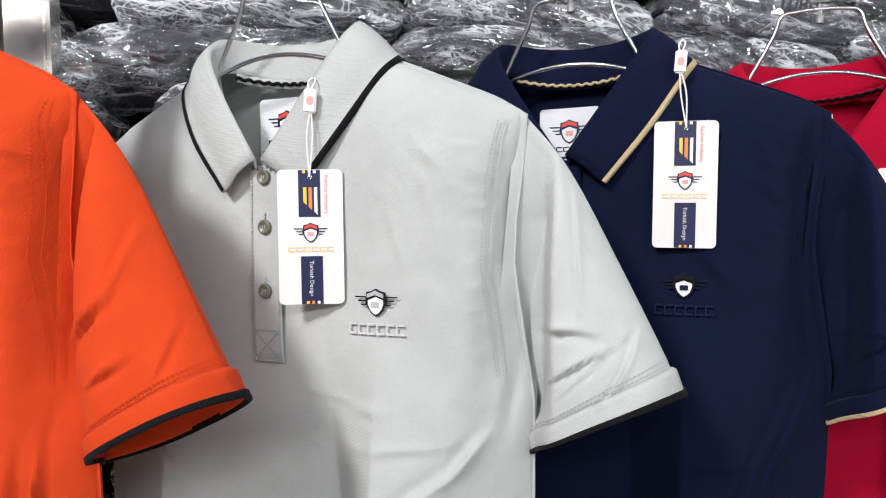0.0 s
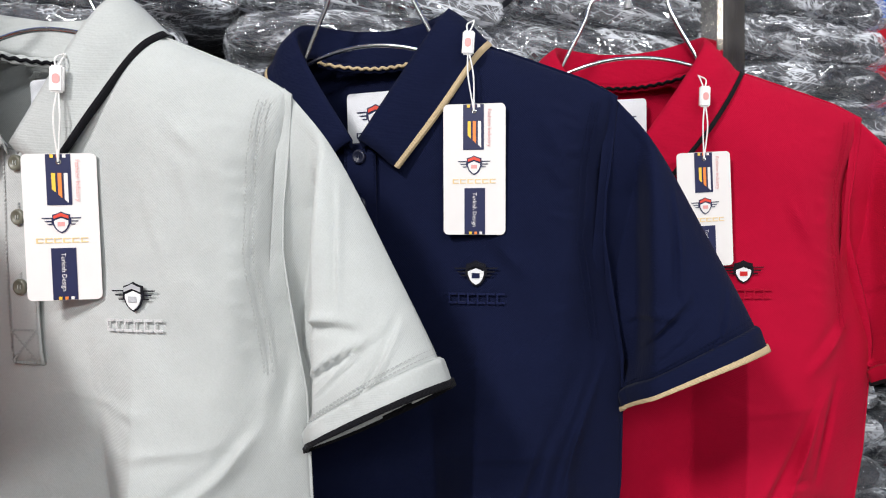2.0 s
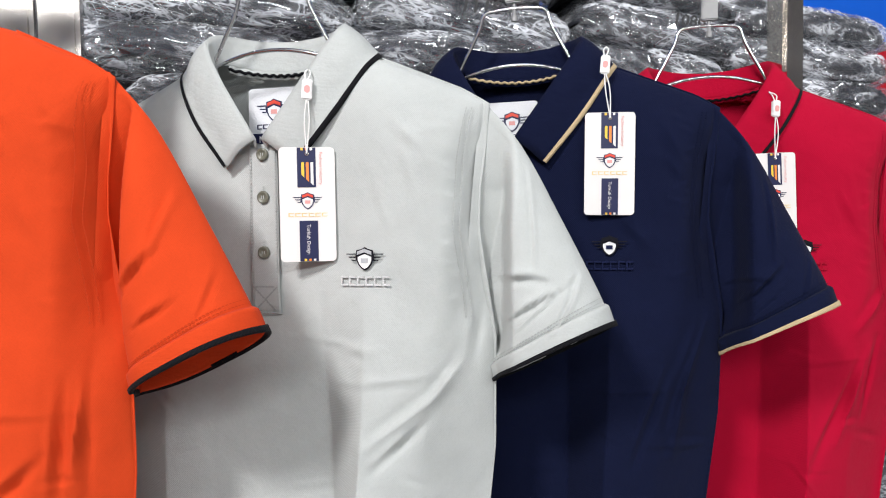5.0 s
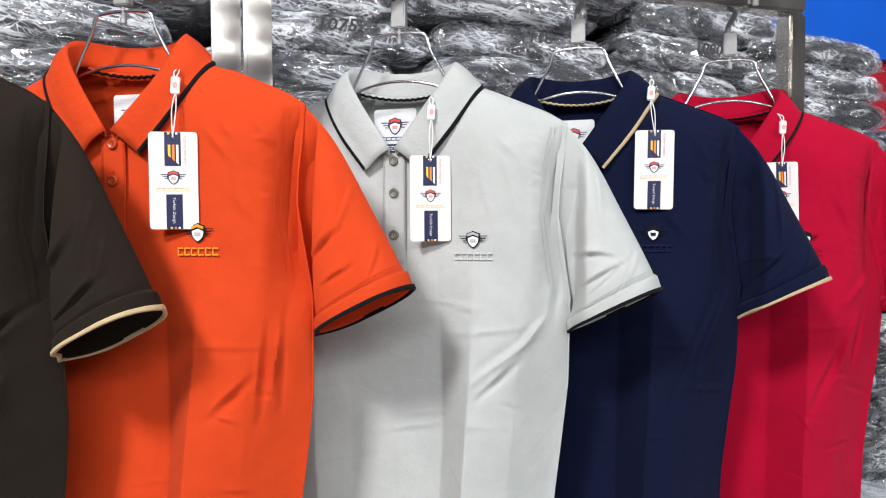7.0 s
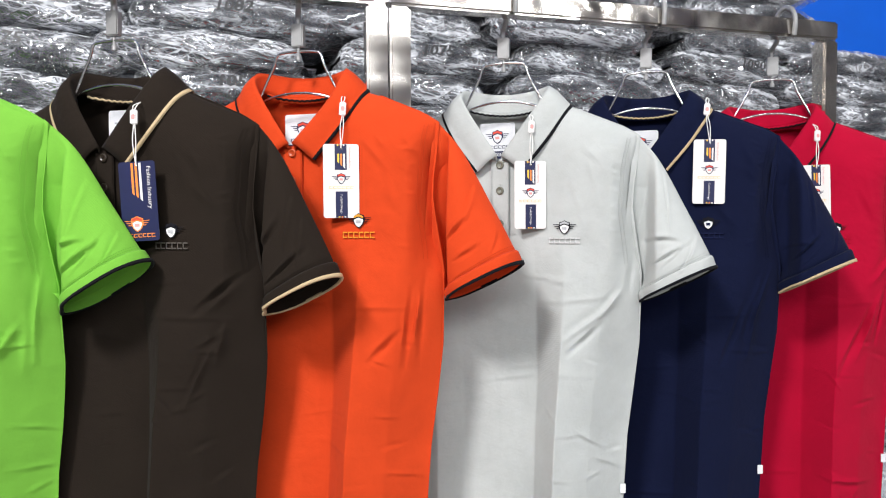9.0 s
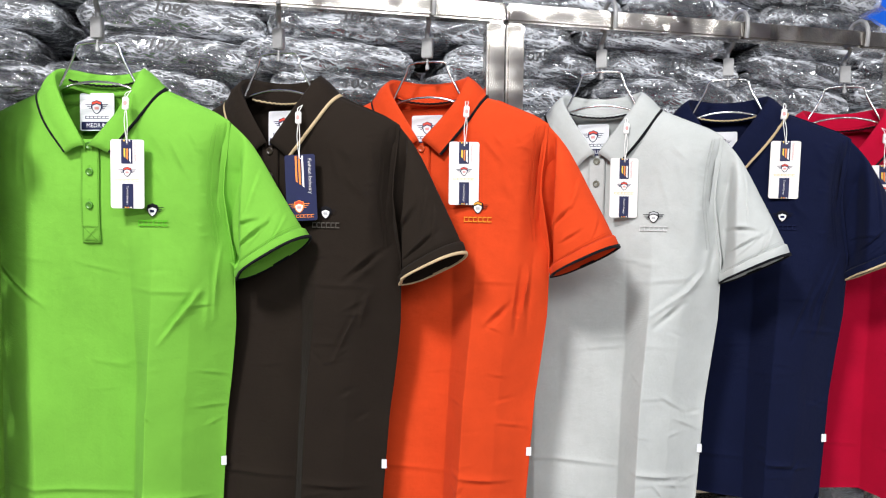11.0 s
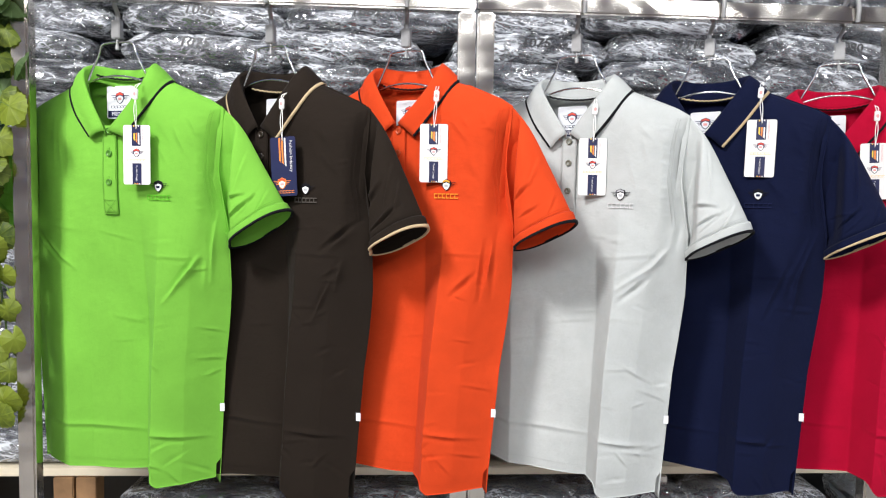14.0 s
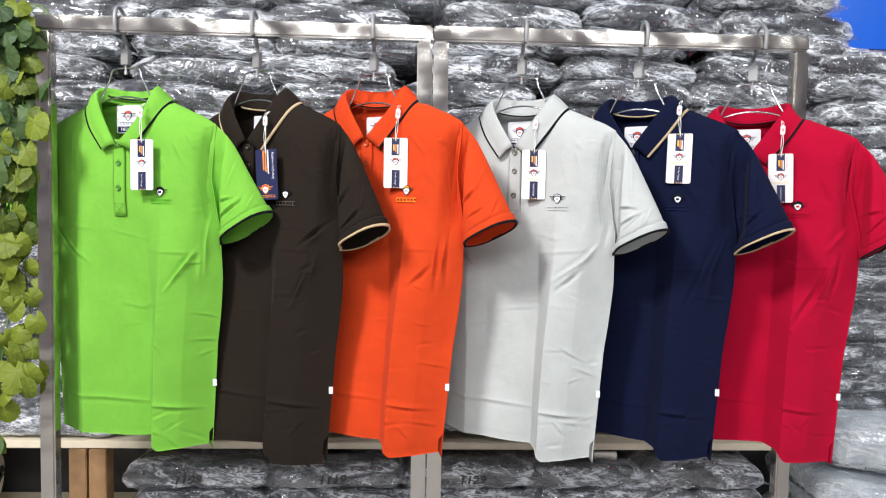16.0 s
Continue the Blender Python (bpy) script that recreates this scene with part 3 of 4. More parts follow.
def sleeve_ring(s, side, grow, shape):
    """One ring of a pressed-flat sleeve: sharp outer fold, a sunken pocket beside the armhole and a crisp upright fold."""
    lx, lz = shape.lift
    A = spline([(0.206, -0.020), (0.243, -0.066), (0.281, -0.138), (0.313, -0.202), (0.324, -0.231)], [s])[0]
    B = spline([(0.185, -0.235), (0.197, -0.245), (0.206, -0.255), (0.213, -0.266), (0.218, -0.284)], [s])[0]
    A = A + np.array((lx * s, lz * s))
    B = B + np.array((shape.wide * (0.4 + 0.6 * s) + 0.5 * lx * s, 0.3 * lz * s))
    C, H = (A + B) / 2, (A - B) / 2
    H = H * (1 + grow / np.linalg.norm(H))
    thick = 0.025 + 0.014 * s
    oc = -0.040 - 0.002 * s
    pts = []
    for a, face in RING:
        ca = math.cos(a)
        prof = (1 - abs(ca) ** 3.2) ** 0.72
        sa = face * prof
        x, z = C + H * ca
        z += 0.007 * s * s * sa
        o = oc + (thick * prof * (0.30 + 0.70 * float(sstep(0.02, 0.34, s))) + grow) * face
        if face > 0:
            deep = 0.027 * shape.deep * min(1, max(0, (-0.035 - z) / 0.07)) * min(1, s * 5) * (1 - 0.75 * float(sstep(0.55, 0.9, s)))
            dip = float(sstep(0.180, 0.212, x) * (1 - sstep(0.222 + shape.fold, 0.222 + shape.fold + shape.soft, x)))
            o -= deep * dip * min(1, prof * 2.2)
            o += 0.004 * math.sin(7 * s + 4 * ca + shape.phase) * s * (1 - s) * 2
            for s0, c0, s1, c1, wd, am in shape.sleeve:
                dx, dz = s1 - s0, (c1 - c0) * 0.5
                q = min(1, max(0, ((s - s0) * dx + (ca - c0) * 0.5 * dz) / (dx * dx + dz * dz)))
                across = (s - s0) * dz - (ca - c0) * 0.5 * dx
                dist = math.hypot(s - s0 - q * dx, (ca - c0) * 0.5 - q * dz)
                fade = (1 - 0.7 * abs(2 * q - 1)) * min(1, prof * 2)
                o += am * fade * (math.exp(-dist / wd) - (0.7 * math.exp(-((dist - 1.7 * wd) / wd) ** 2) if across > 0 else 0.0))
        pts.append((side * x, -o, z))
    return pts


def stitch_mesh(name, pts, material, dash=0.0022, gap=0.0010, r=0.0005):
    """A row of thread stitches along a line of points."""
    pts = np.asarray(pts, float)
    seg = np.linalg.norm(np.diff(pts, axis=0), axis=1)
    dist = np.concatenate([[0], np.cumsum(seg)])
    verts, faces = [], []
    at = 0.0
    while at + dash < dist[-1]:
        a = np.array([np.interp(at, dist, pts[:, k]) for k in range(3)])
        b = np.array([np.interp(at + dash, dist, pts[:, k]) for k in range(3)])
        d = (b - a) / max(1e-9, np.linalg.norm(b - a))
        side = np.cross(d, (0, 1, 0)) * r
        o = len(verts)
        verts += [a - side, a + side, (a + b) / 2 + side + (0, -r * 1.4, 0), (a + b) / 2 - side + (0, -r * 1.4, 0), b + side, b - side]
        faces += [(o, o + 1, o + 2, o + 3), (o + 3, o + 2, o + 4, o + 5)]
        at += dash + gap
    return mesh_of(name, verts, faces, material)


def shield(w, h):
    return [(-w / 2, h * 0.36), (-w * 0.2, h * 0.42), (0, h * 0.5), (w * 0.2, h * 0.42), (w / 2, h * 0.36), (w / 2, -h * 0.05), (w * 0.38, -h * 0.27), (w * 0.2, -h * 0.42), (0, -h * 0.5), (-w * 0.2, -h * 0.42), (-w * 0.38, -h * 0.27), (-w / 2, -h * 0.05)]


def shield_parts(parent, place, w, outline, field, cap, mark, wing=True, lift=0.0006):
    """A winged shield emblem as plain shapes. place(x, z) gives the pose of a flat piece there."""
    h = w * 1.32
    part("emblem_outline", plate("emblem_outline", shield(w, h), lift, outline), parent, "", place(0, 0, 0))
    part("emblem_field", plate("emblem_field", [(-w * 0.40, h * 0.08), (0, h * 0.20), (w * 0.40, h * 0.08), (w * 0.40, -h * 0.05), (w * 0.30, -h * 0.24), (w * 0.16, -h * 0.36), (0, -h * 0.43), (-w * 0.16, -h * 0.36), (-w * 0.30, -h * 0.24), (-w * 0.40, -h * 0.05)], lift, field), parent, "", place(0, 0, lift))
    part("emblem_cap", plate("emblem_cap", [(-w * 0.42, h * 0.31), (-w * 0.42, h * 0.17), (0, h * 0.28), (w * 0.42, h * 0.17), (w * 0.42, h * 0.31), (w * 0.2, h * 0.37), (0, h * 0.44), (-w * 0.2, h * 0.37)], lift, cap), parent, "", place(0, 0, lift * 2.0))
    part("emblem_mark", plate("emblem_mark", rect(-w * 0.2, -h * 0.14, w * 0.2, h * 0.05), lift, mark), parent, "", place(0, -h * 0.03, lift * 2.0))
    if wing:
        for sd in (-1, 1):
            pts = [(0.5, 0.22), (1.12, 0.22), (1.06, 0.175), (0.54, 0.175), (0.54, 0.08), (0.96, 0.08), (0.90, 0.035), (0.54, 0.035), (0.54, -0.06), (0.80, -0.06), (0.74, -0.105), (0.5, -0.105)]
            part("emblem_wing", plate("emblem_wing", [(sd * w * a, h * b) for a, b in pts], lift, outline), parent, "", place(sd * 0.0001, 0, 0))


def bar_row(name, count, w, h, gap, material, depth, parent, place, label=""):
    """Plain open bars in a row, for a wordmark; each a part."""
    pts = [(w / 2, h / 2), (-w / 2, h / 2), (-w / 2, -h / 2), (w / 2, -h / 2), (w / 2, -h * 0.3), (-w * 0.3, -h * 0.3), (-w * 0.3, h * 0.3), (w / 2, h * 0.3)]
    me = plate(name, pts, depth, material)
    for k in range(count):
        part(name, me, parent, label, place((k - (count - 1) / 2) * (w + gap)))


def polo_shirt(x, y, angle, seed, color, stripe, words, label, spec):
    """One polo shirt on its hanger; the origin is the neck point."""
    shape = Shape(seed, spec["swing"], spec.get("wide", 0.0), spec.get("lift", (0.0, 0.0)), spec.get("drop", 0.0), spec.get("soft", 0.020), spec.get("deep", 1.15))
    main = cloth(words + "_pique", color)
    rib = cloth(words + "_rib", [c * 0.98 for c in color], 0.0010, 0.2, "Z")
    tip = cloth(words + "_tipping", stripe, 0.0016, 0.4)
    # Thread tones below the cloth colour put groove shade into the stitches.
    thread = cloth(words + "_thread", [c * 0.9 for c in color], 0.0008, 0.2)
    seam = cloth(words + "_shaded_seam_thread", [c * 0.76 for c in color], 0.0008, 0.2)
    mark_dark = spec["mark"]
    sh = thing("polo_shirt", pose(x, y, 1.5 + spec.get("rise", 0.0), 0, 0, angle), label, "polo shirt", "polo shirts on the stands")
    solid(part("front_panel", panel("front_panel", shape, True, main, 290, 190), sh), 0.0012, 1).modifiers[0].use_rim_only = True
    solid(part("back_panel", panel("back_panel", shape, False, main, 60, 44), sh), 0.0012, 0)
    leaf, tipping, stand = collar_meshes(rib, tip, shape.phase, spec.get("vee", 0.0), spec.get("gape", 0.0))
    co = solid(part("collar", leaf, sh, "ribbed knit collar"), 0.0022, 0)
    part("collar_tipping", tipping, co, "contrast tipping along the collar edge")
    solid(part("collar_stand", stand, sh), 0.0015, 0)
    # neck tape along the inner back seam
    tape_pts = [(xx, 0.0595 - 0.0155 * (abs(xx) / 0.06) ** 2.2, 0.018 + max(0.0, spec.get("nape", 0.0)) + 0.007 * (xx / 0.06) ** 2) for xx in np.linspace(-0.062, 0.062, 60)]
    rows = [[(px, py - 0.0015, pz + dz + 0.0006 * math.sin(k * 1.1)) for k, (px, py, pz) in enumerate(tape_pts)] for dz in (-0.004, 0, 0.004)]
    tape = solid(part("neck_tape", grid_mesh("neck_tape", rows, thread), sh), 0.001, 0)
    wave = [(px, py - 0.003, pz + 0.0009 * math.sin(k * 1.6)) for k, (px, py, pz) in enumerate(tape_pts)]
    part("tape_braid", tube_mesh("tape_braid", wave, 0.0016, tip, 6), tape, "wavy contrast braid")
    # sleeves
    for side in (-1, 1):
        S = [sleeve_ring(s, side, 0.0, shape) for s in np.linspace(0, 0.83, 64)]
        sl = part("sleeve", grid_mesh("sleeve", S, main, True), sh)
        C = [sleeve_ring(s, side, 0.0022 if 0.825 < s else 0.0002, shape) for s in np.linspace(0.815, 0.985, 10)]
        cu = solid(part("cuff", grid_mesh("cuff", C, rib, True), sl, "ribbed knit cuff"), 0.0024, 0)
        T = [sleeve_ring(s, side, 0.0030, shape) for s in np.linspace(0.968, 1.012, 4)]
        solid(part("cuff_tipping", grid_mesh("cuff_tipping", T, tip, True), sl, "contrast tipping round the cuff"), 0.004, 0)
        for s in (0.770, 0.792):
            ring = sleeve_ring(s, side, 0.0009, shape)
            part("cuff_stitching", stitch_mesh("cuff_stitching", ring[:97], seam), sl)
        for dx in (0.009, 0.0135):
            zs = np.linspace(-0.03, -0.225, 50)
            xs = [side * (float(np.interp(z, [-0.225, -0.14, -0.08, -0.03], [0.206, 0.196, 0.200, 0.209])) - dx) for z in zs]
            part("armhole_stitching", stitch_mesh("armhole_stitching", [(xx, -float(shape.front(xx, z)) - 0.0016, z) for xx, z in zip(xs, zs)], seam), sh)
    # placket
    def on(px, pz, lift=0.0):
        return (px, -float(shape.front(px, pz)) - lift, pz)

    pl_rows = [[on(px, pz, 0.0028 if 0 < i < 17 else 0.001) for px in np.linspace(-0.015, 0.015, 8)] for i, pz in enumerate(np.linspace(-0.058, -0.222, 18))]
    pk = solid(part("placket", grid_mesh("placket", pl_rows, main), sh), 0.0014, 0)
    for px in (-0.0132, 0.0132):
        part("placket_stitching", stitch_mesh("placket_stitching", [on(px, pz, 0.0040) for pz in np.linspace(-0.06, -0.22, 40)], thread, 0.0026, 0.0008, 0.0006), pk)
    for a, b in (((-0.013, -0.195), (0.013, -0.195)), ((-0.013, -0.22), (0.013, -0.22)), ((-0.013, -0.195), (0.013, -0.22)), ((-0.013, -0.22), (0.013, -0.195))):
        part("placket_stitching", stitch_mesh("placket_stitching", [on(a[0] + (b[0] - a[0]) * q, a[1] + (b[1] - a[1]) * q, 0.0042) for q in np.linspace(0, 1, 12)], seam, 0.003, 0.0003, 0.0008), pk)
    bc = plain(words + "_button", spec["button"], 0.35, 0, 0.2, 120, 0.0)
    for pz in (-0.068, -0.109, -0.162):
        prof = [(0.0, 0.0016), (0.0034, 0.0016), (0.0042, 0.0026), (0.0056, 0.0026), (0.0062, 0.0014), (0.0062, 0.0)]
        ring = [[(r * math.cos(2 * math.pi * k / 24), -h, r * math.sin(2 * math.pi * k / 24)) for k in range(24)] for r, h in prof]
        bt = part("button", grid_mesh("button", ring, bc, True), pk, "four-hole shirt button", pose(*on(0.0, pz, 0.0042)))
        for hx in (-0.0012, 0.0012):
            part("button_thread", tube_mesh("button_thread", [(hx, -0.0017, -0.0016), (hx, -0.0022, 0), (hx, -0.0017, 0.0016)], 0.0004, thread, 5), bt)
        for hx, hz in ((-0.0012, -0.0012), (0.0012, -0.0012), (-0.0012, 0.0012), (0.0012, 0.0012)):
            part("button_hole", plate("button_hole", round_rect(0.0011, 0.0011, 0.0005, 3), 0.0002, INK), bt, "", pose(hx, -0.0016, hz))
        if pz < -0.1:
            part("buttonhole_stitching", stitch_mesh("buttonhole_stitching", [on(0.0, pz + 0.0068 + q, 0.0042) for q in np.linspace(0, 0.005, 4)], thread, 0.0022, 0.0003, 0.0007), pk)
    # size label inside the neck
    lab = part("size_label", plate("size_label", round_rect(0.060, 0.062, 0.004), 0.0012, LABEL_CLOTH), sh, "white woven size label", pose(-0.011 + spec.get("shift", 0.0), 0.0590, -0.024 + spec.get("nape", 0.0)))
    place = lambda dx, dz, dy: pose(dx, -0.0016 - dy, 0.008 + dz)
    shield_parts(lab, place, 0.018, NAVY_PRINT, LABEL_CLOTH, RED_PRINT, PALE_RED_PRINT, True, 0.0003)
    bar_row("wordmark_bar", 6, 0.006, 0.005, 0.001, NAVY_PRINT, 0.0003, lab, lambda q: pose(q, -0.0014, -0.009))
    band = part("size_band", plate("size_band", rect(-0.027, -0.029, 0.027, -0.016), 0.0003, NAVY_PRINT), lab, "", pose(0, -0.0014, 0))
    part("size_lettering", text_mesh("size_lettering", "MEDIUM", 0.0098, LABEL_CLOTH), band, "", pose(0, -0.0008, -0.0225, 90))
    # chest embroidery
    ex, ez = 0.103, -0.168
    def emb(dx, dz, dy):
        e = 0.004
        px, pz = ex + dx, ez + dz
        slope = (float(shape.front(px + e, pz)) - float(shape.front(px - e, pz))) / (2 * e)
        return pose(px, -float(shape.front(px, pz)) - 0.0016 - dy, pz, 0, 0, -math.degrees(math.atan(slope)))
    shield_parts(sh, emb, 0.0165, mark_dark, cloth(words + "_white_thread", (0.8, 0.8, 0.8), 0.0006, 0.3), spec["cap"], spec["glyph"], True, 0.0007)
    wm = cloth(words + "_wordmark_thread", spec["word"], 0.0006, 0.4)
    bar_row("embroidered_bar", 6, 0.0068, 0.0092, 0.0014, wm, 0.0005, sh, lambda q: emb(q, -0.0205, 0.0))
    # side seam tab and hem stitching
    hz = -0.587
    hx = float(shape.half(hz)) - 0.003
    part("side_tab", box_mesh("side_tab", [(-0.002, -0.0006, -0.0075, 0.0065, 0.0006, 0.0075)], LABEL_CLOTH), sh, "small white woven tab at the side seam", pose(hx, -float(shape.mid(1.0, hz)) - 0.004, hz, 0, 0, 20))
    us = np.linspace(-0.96, 0.86, 150)
    part("hem_stitching", stitch_mesh("hem_stitching", [on(u * float(shape.half(-0.702)), 0.018 + float(hem_line(u, shape)), 0.0014) for u in us], thread), sh)
    return sh


# ---- hang tags ----
def hang_tag(x, y, ztop, angle, lean, toggle, dark=False):
    """A printed card on a white cord with a plastic seal; toggle: the seal's place."""
    cardm, base = (NAVY_PRINT, "dark navy") if dark else (CARD, "white")
    tg = thing("hang_tag", pose(x, y, ztop, 0, lean, angle), base + " printed card hang tag on a white cord", "hang tag", "hang tags on the shirts")
    w, h = 0.051, 0.106
    pts = [(px, pz - h / 2) for px, pz in round_rect(w, h, 0.004)]
    cd = part("card", plate("card", pts, 0.0008, cardm), tg)
    z = -0.0011
    def flat(name, poly, mat, lift=0.0):
        return part(name, plate(name, poly, 0.0002, mat), cd, "", pose(0, z - lift, 0))
    if not dark:
        flat("navy_block", rect(-0.009, -0.037, 0.008, -0.0004), NAVY_PRINT)
        for k, (mat, low) in enumerate(((YELLOW_PRINT, -0.028), (ORANGE_PRINT, -0.032), (CARD, -0.0355))):
            x0 = -0.0052 + k * 0.0042
            flat("stripe", [(x0, -0.014), (x0 + 0.0026, -0.014), (x0 + 0.0026, low), (x0, low + 0.0026)], mat, 0.0004)
            flat("mark", rect(x0 - 0.0005, -0.003, x0 + 0.0018, -0.0006), mat, 0.0004)
            flat("mark", rect(-0.004 + k * 0.0042, -0.1055, -0.0018 + k * 0.0042, -0.1034), mat, 0.0004)
        flat("navy_block", rect(-0.008, -0.1057, 0.009, -0.068), NAVY_PRINT)
        part("lettering", text_mesh("lettering", "Turkish Design", 0.0046, CARD), cd, "", pose(0.0003, z - 0.0006, -0.0855, 90) @ pose(0, 0, 0, 0, 0, -90))
        part("lettering", text_mesh("lettering", "Fashion Industry", 0.0046, PALE_RED_PRINT), cd, "", pose(0.0125, z - 0.0006, -0.0195, 90) @ pose(0, 0, 0, 0, 0, -90))
        place = lambda dx, dz, dy: pose(dx, z - dy, -0.0495 + dz)
        shield_parts(cd, place, 0.012, NAVY_PRINT, CARD, RED_PRINT, PALE_RED_PRINT, True, 0.0003)
        bar_row("wordmark_bar", 6, 0.005, 0.0036, 0.0011, GOLD_PRINT, 0.0002, cd, lambda q: pose(q, z, -0.0625))
    else:
        for k, mat in enumerate((ORANGE_PRINT, ORANGE_PRINT, CARD)):
            x0 = -0.008 + k * 0.0055
            flat("stripe", [(x0, -0.002), (x0 + 0.0032, -0.002), (x0 + 0.0032, -0.045 - 0.004 * k), (x0, -0.042 - 0.004 * k)], mat)
        part("lettering", text_mesh("lettering", "Fashion Industry", 0.0085, CARD), cd, "", pose(0.0165, z - 0.0006, -0.035, 90) @ pose(0, 0, 0, 0, 0, -90))
        place = lambda dx, dz, dy: pose(-0.004 + dx, z - dy, -0.083 + dz)
        shield_parts(cd, place, 0.016, ORANGE_PRINT, CARD, RED_PRINT, PALE_RED_PRINT, True, 0.0003)
        bar_row("wordmark_bar", 6, 0.0052, 0.005, 0.001, ORANGE_PRINT, 0.0002, cd, lambda q: pose(0.002 + q, z, -0.0985))
    part("eyelet", tube_mesh("eyelet", [(0.0016 * math.cos(a), -0.0014, -0.006 + 0.0016 * math.sin(a)) for a in np.linspace(0, 2 * math.pi, 12, False)], 0.0005, STEEL, 6, True), cd)
    inv = tg.matrix_basis.inverted()
    t = inv @ Vector(toggle)
    hole = Vector((0, -0.002, -0.006))
    for s in (-1, 1):
        mid = (t + hole) / 2 + Vector((s * 0.0022, -0.002, 0))
        part("cord", tube_mesh("cord", spline([hole, mid, t + Vector((s * 0.0006, 0, -0.008))], np.linspace(0, 1, 14)), 0.0007, CORD, 6), tg)
        part("cord", tube_mesh("cord", spline([t + Vector((s * 0.001, 0, 0.009)), t + Vector((s * 0.0025 + 0.001, 0.004, 0.016)), t + Vector((0.002, 0.016, 0.022))], np.linspace(0, 1, 12)), 0.0007, CORD, 6), tg)
    seal = part("seal", box_mesh("seal", [(-0.0048, -0.0026, -0.0095, 0.0048, 0.0026, 0.0095)], WHITE_PLASTIC, 0.0012), tg, "white plastic cord seal", Matrix.Translation(t) @ pose(0, 0, 0, 0, 4, 0))
    part("seal_mark", plate("seal_mark", round_rect(0.0052, 0.007, 0.0024), 0.0002, PALE_RED_PRINT), seal, "", pose(0, -0.0027, 0))
    return tg


BLACK = (0.008, 0.008, 0.010)
BEIGE = (0.52, 0.40, 0.24)
BLACK_THREAD = cloth("black_thread", (0.012, 0.012, 0.016), 0.0006, 0.3)
RED_THREAD = cloth("red_thread", (0.55, 0.03, 0.03), 0.0006, 0.3)
GREY_THREAD = cloth("grey_thread", (0.45, 0.46, 0.48), 0.0006, 0.3)
NAVY_THREAD = cloth("navy_thread", (0.012, 0.016, 0.05), 0.0006, 0.3)
GOLD_THREAD = cloth("gold_thread", (0.75, 0.35, 0.05), 0.0006, 0.3)
SHIRTS = [
    # x, y, angle, colour, tipping, name, label, emblem threads
    (-0.884, 0.614, -18, (0.165, 0.42, 0.05), BLACK, "lime_green", "bright lime-green cotton polo shirt with black tipping, on a hanger",
     dict(swing=0.0, lift=(0.017, 0.022), vee=0.014, gape=0.012, nape=0.017, shift=-0.013, button=(0.065, 0.21, 0.02), mark=BLACK_THREAD, cap=BLACK_THREAD, glyph=NAVY_THREAD, word=(0.10, 0.42, 0.02))),
    (-0.606, 0.614, -30, (0.0165, 0.0118, 0.0086), BEIGE, "dark_brown", "dark brown cotton polo shirt with beige tipping, on a hanger",
     dict(swing=0.03, drop=0.014, soft=0.009, deep=1.5, button=(0.03, 0.022, 0.016), mark=BLACK_THREAD, cap=BLACK_THREAD, glyph=GREY_THREAD, word=(0.09, 0.08, 0.07))),
    (-0.352, 0.614, -30, (0.58, 0.054, 0.012), BLACK, "burnt_orange", "vivid orange cotton polo shirt with black tipping, on a hanger",
     dict(swing=0.05, wide=0.003, lift=(0.008, 0.0), soft=0.006, deep=1.9, gape=0.010, nape=-0.009, rise=0.012, button=(0.45, 0.06, 0.015), mark=BLACK_THREAD, cap=GOLD_THREAD, glyph=GREY_THREAD, word=(0.75, 0.28, 0.03))),
    (-0.026, 0.614, -35, (0.47, 0.49, 0.48), BLACK, "light_grey", "light grey cotton polo shirt with black tipping, on a hanger",
     dict(swing=0.03, shift=-0.009, button=(0.15, 0.15, 0.115), mark=BLACK_THREAD, cap=GREY_THREAD, glyph=GREY_THREAD, word=(0.60, 0.60, 0.60))),
    (0.236, 0.616, -36, (0.0042, 0.0068, 0.027), BEIGE, "navy", "navy blue cotton polo shirt with beige tipping, on a hanger",
     dict(swing=0.03, rise=0.005, nape=-0.010, button=(0.012, 0.014, 0.03), mark=BLACK_THREAD, cap=BLACK_THREAD, glyph=NAVY_THREAD, word=(0.010, 0.014, 0.05))),
    (0.498, 0.614, -30, (0.40, 0.0025, 0.027), BLACK, "crimson", "crimson red cotton polo shirt with black tipping, on a hanger",
     dict(swing=0.03, wide=0.010, lift=(0.004, 0.013), rise=-0.006, button=(0.35, 0.01, 0.03), mark=BLACK_THREAD, cap=BLACK_THREAD, glyph=RED_THREAD, word=(0.38, 0.004, 0.025))),
]
for k, (sx, sy, ang, colr, tipc, words, lab, spec) in enumerate(SHIRTS):
    polo_shirt(sx, sy, ang, 20 + k, colr, tipc, words, lab, spec)
    c, s = math.cos(radians(ang)), math.sin(radians(ang))
    # the hanger sits in the middle of the shirt's depth
    hanger(sx - 0.022 * s, sy + 0.022 * c, ang)

TAGS = [
    (-0.821, 0.572, 1.440, -10, 0, (-0.823, 0.572, 1.495), False),
    (-0.561, 0.562, 1.424, -22, -3, (-0.563, 0.564, 1.483), True),
    (-0.2885, 0.565, 1.454, -8, 0, (-0.285, 0.568, 1.505), False),
    (0.0085, 0.574, 1.436, -8, 0, (0.010, 0.573, 1.489), False),
    (0.318, 0.551, 1.475, -28, 1, (0.316, 0.557, 1.525), False),
    (0.546, 0.566, 1.438, -12, -2, (0.548, 0.566, 1.489), False),
]
for row in TAGS:
    hang_tag(*row)


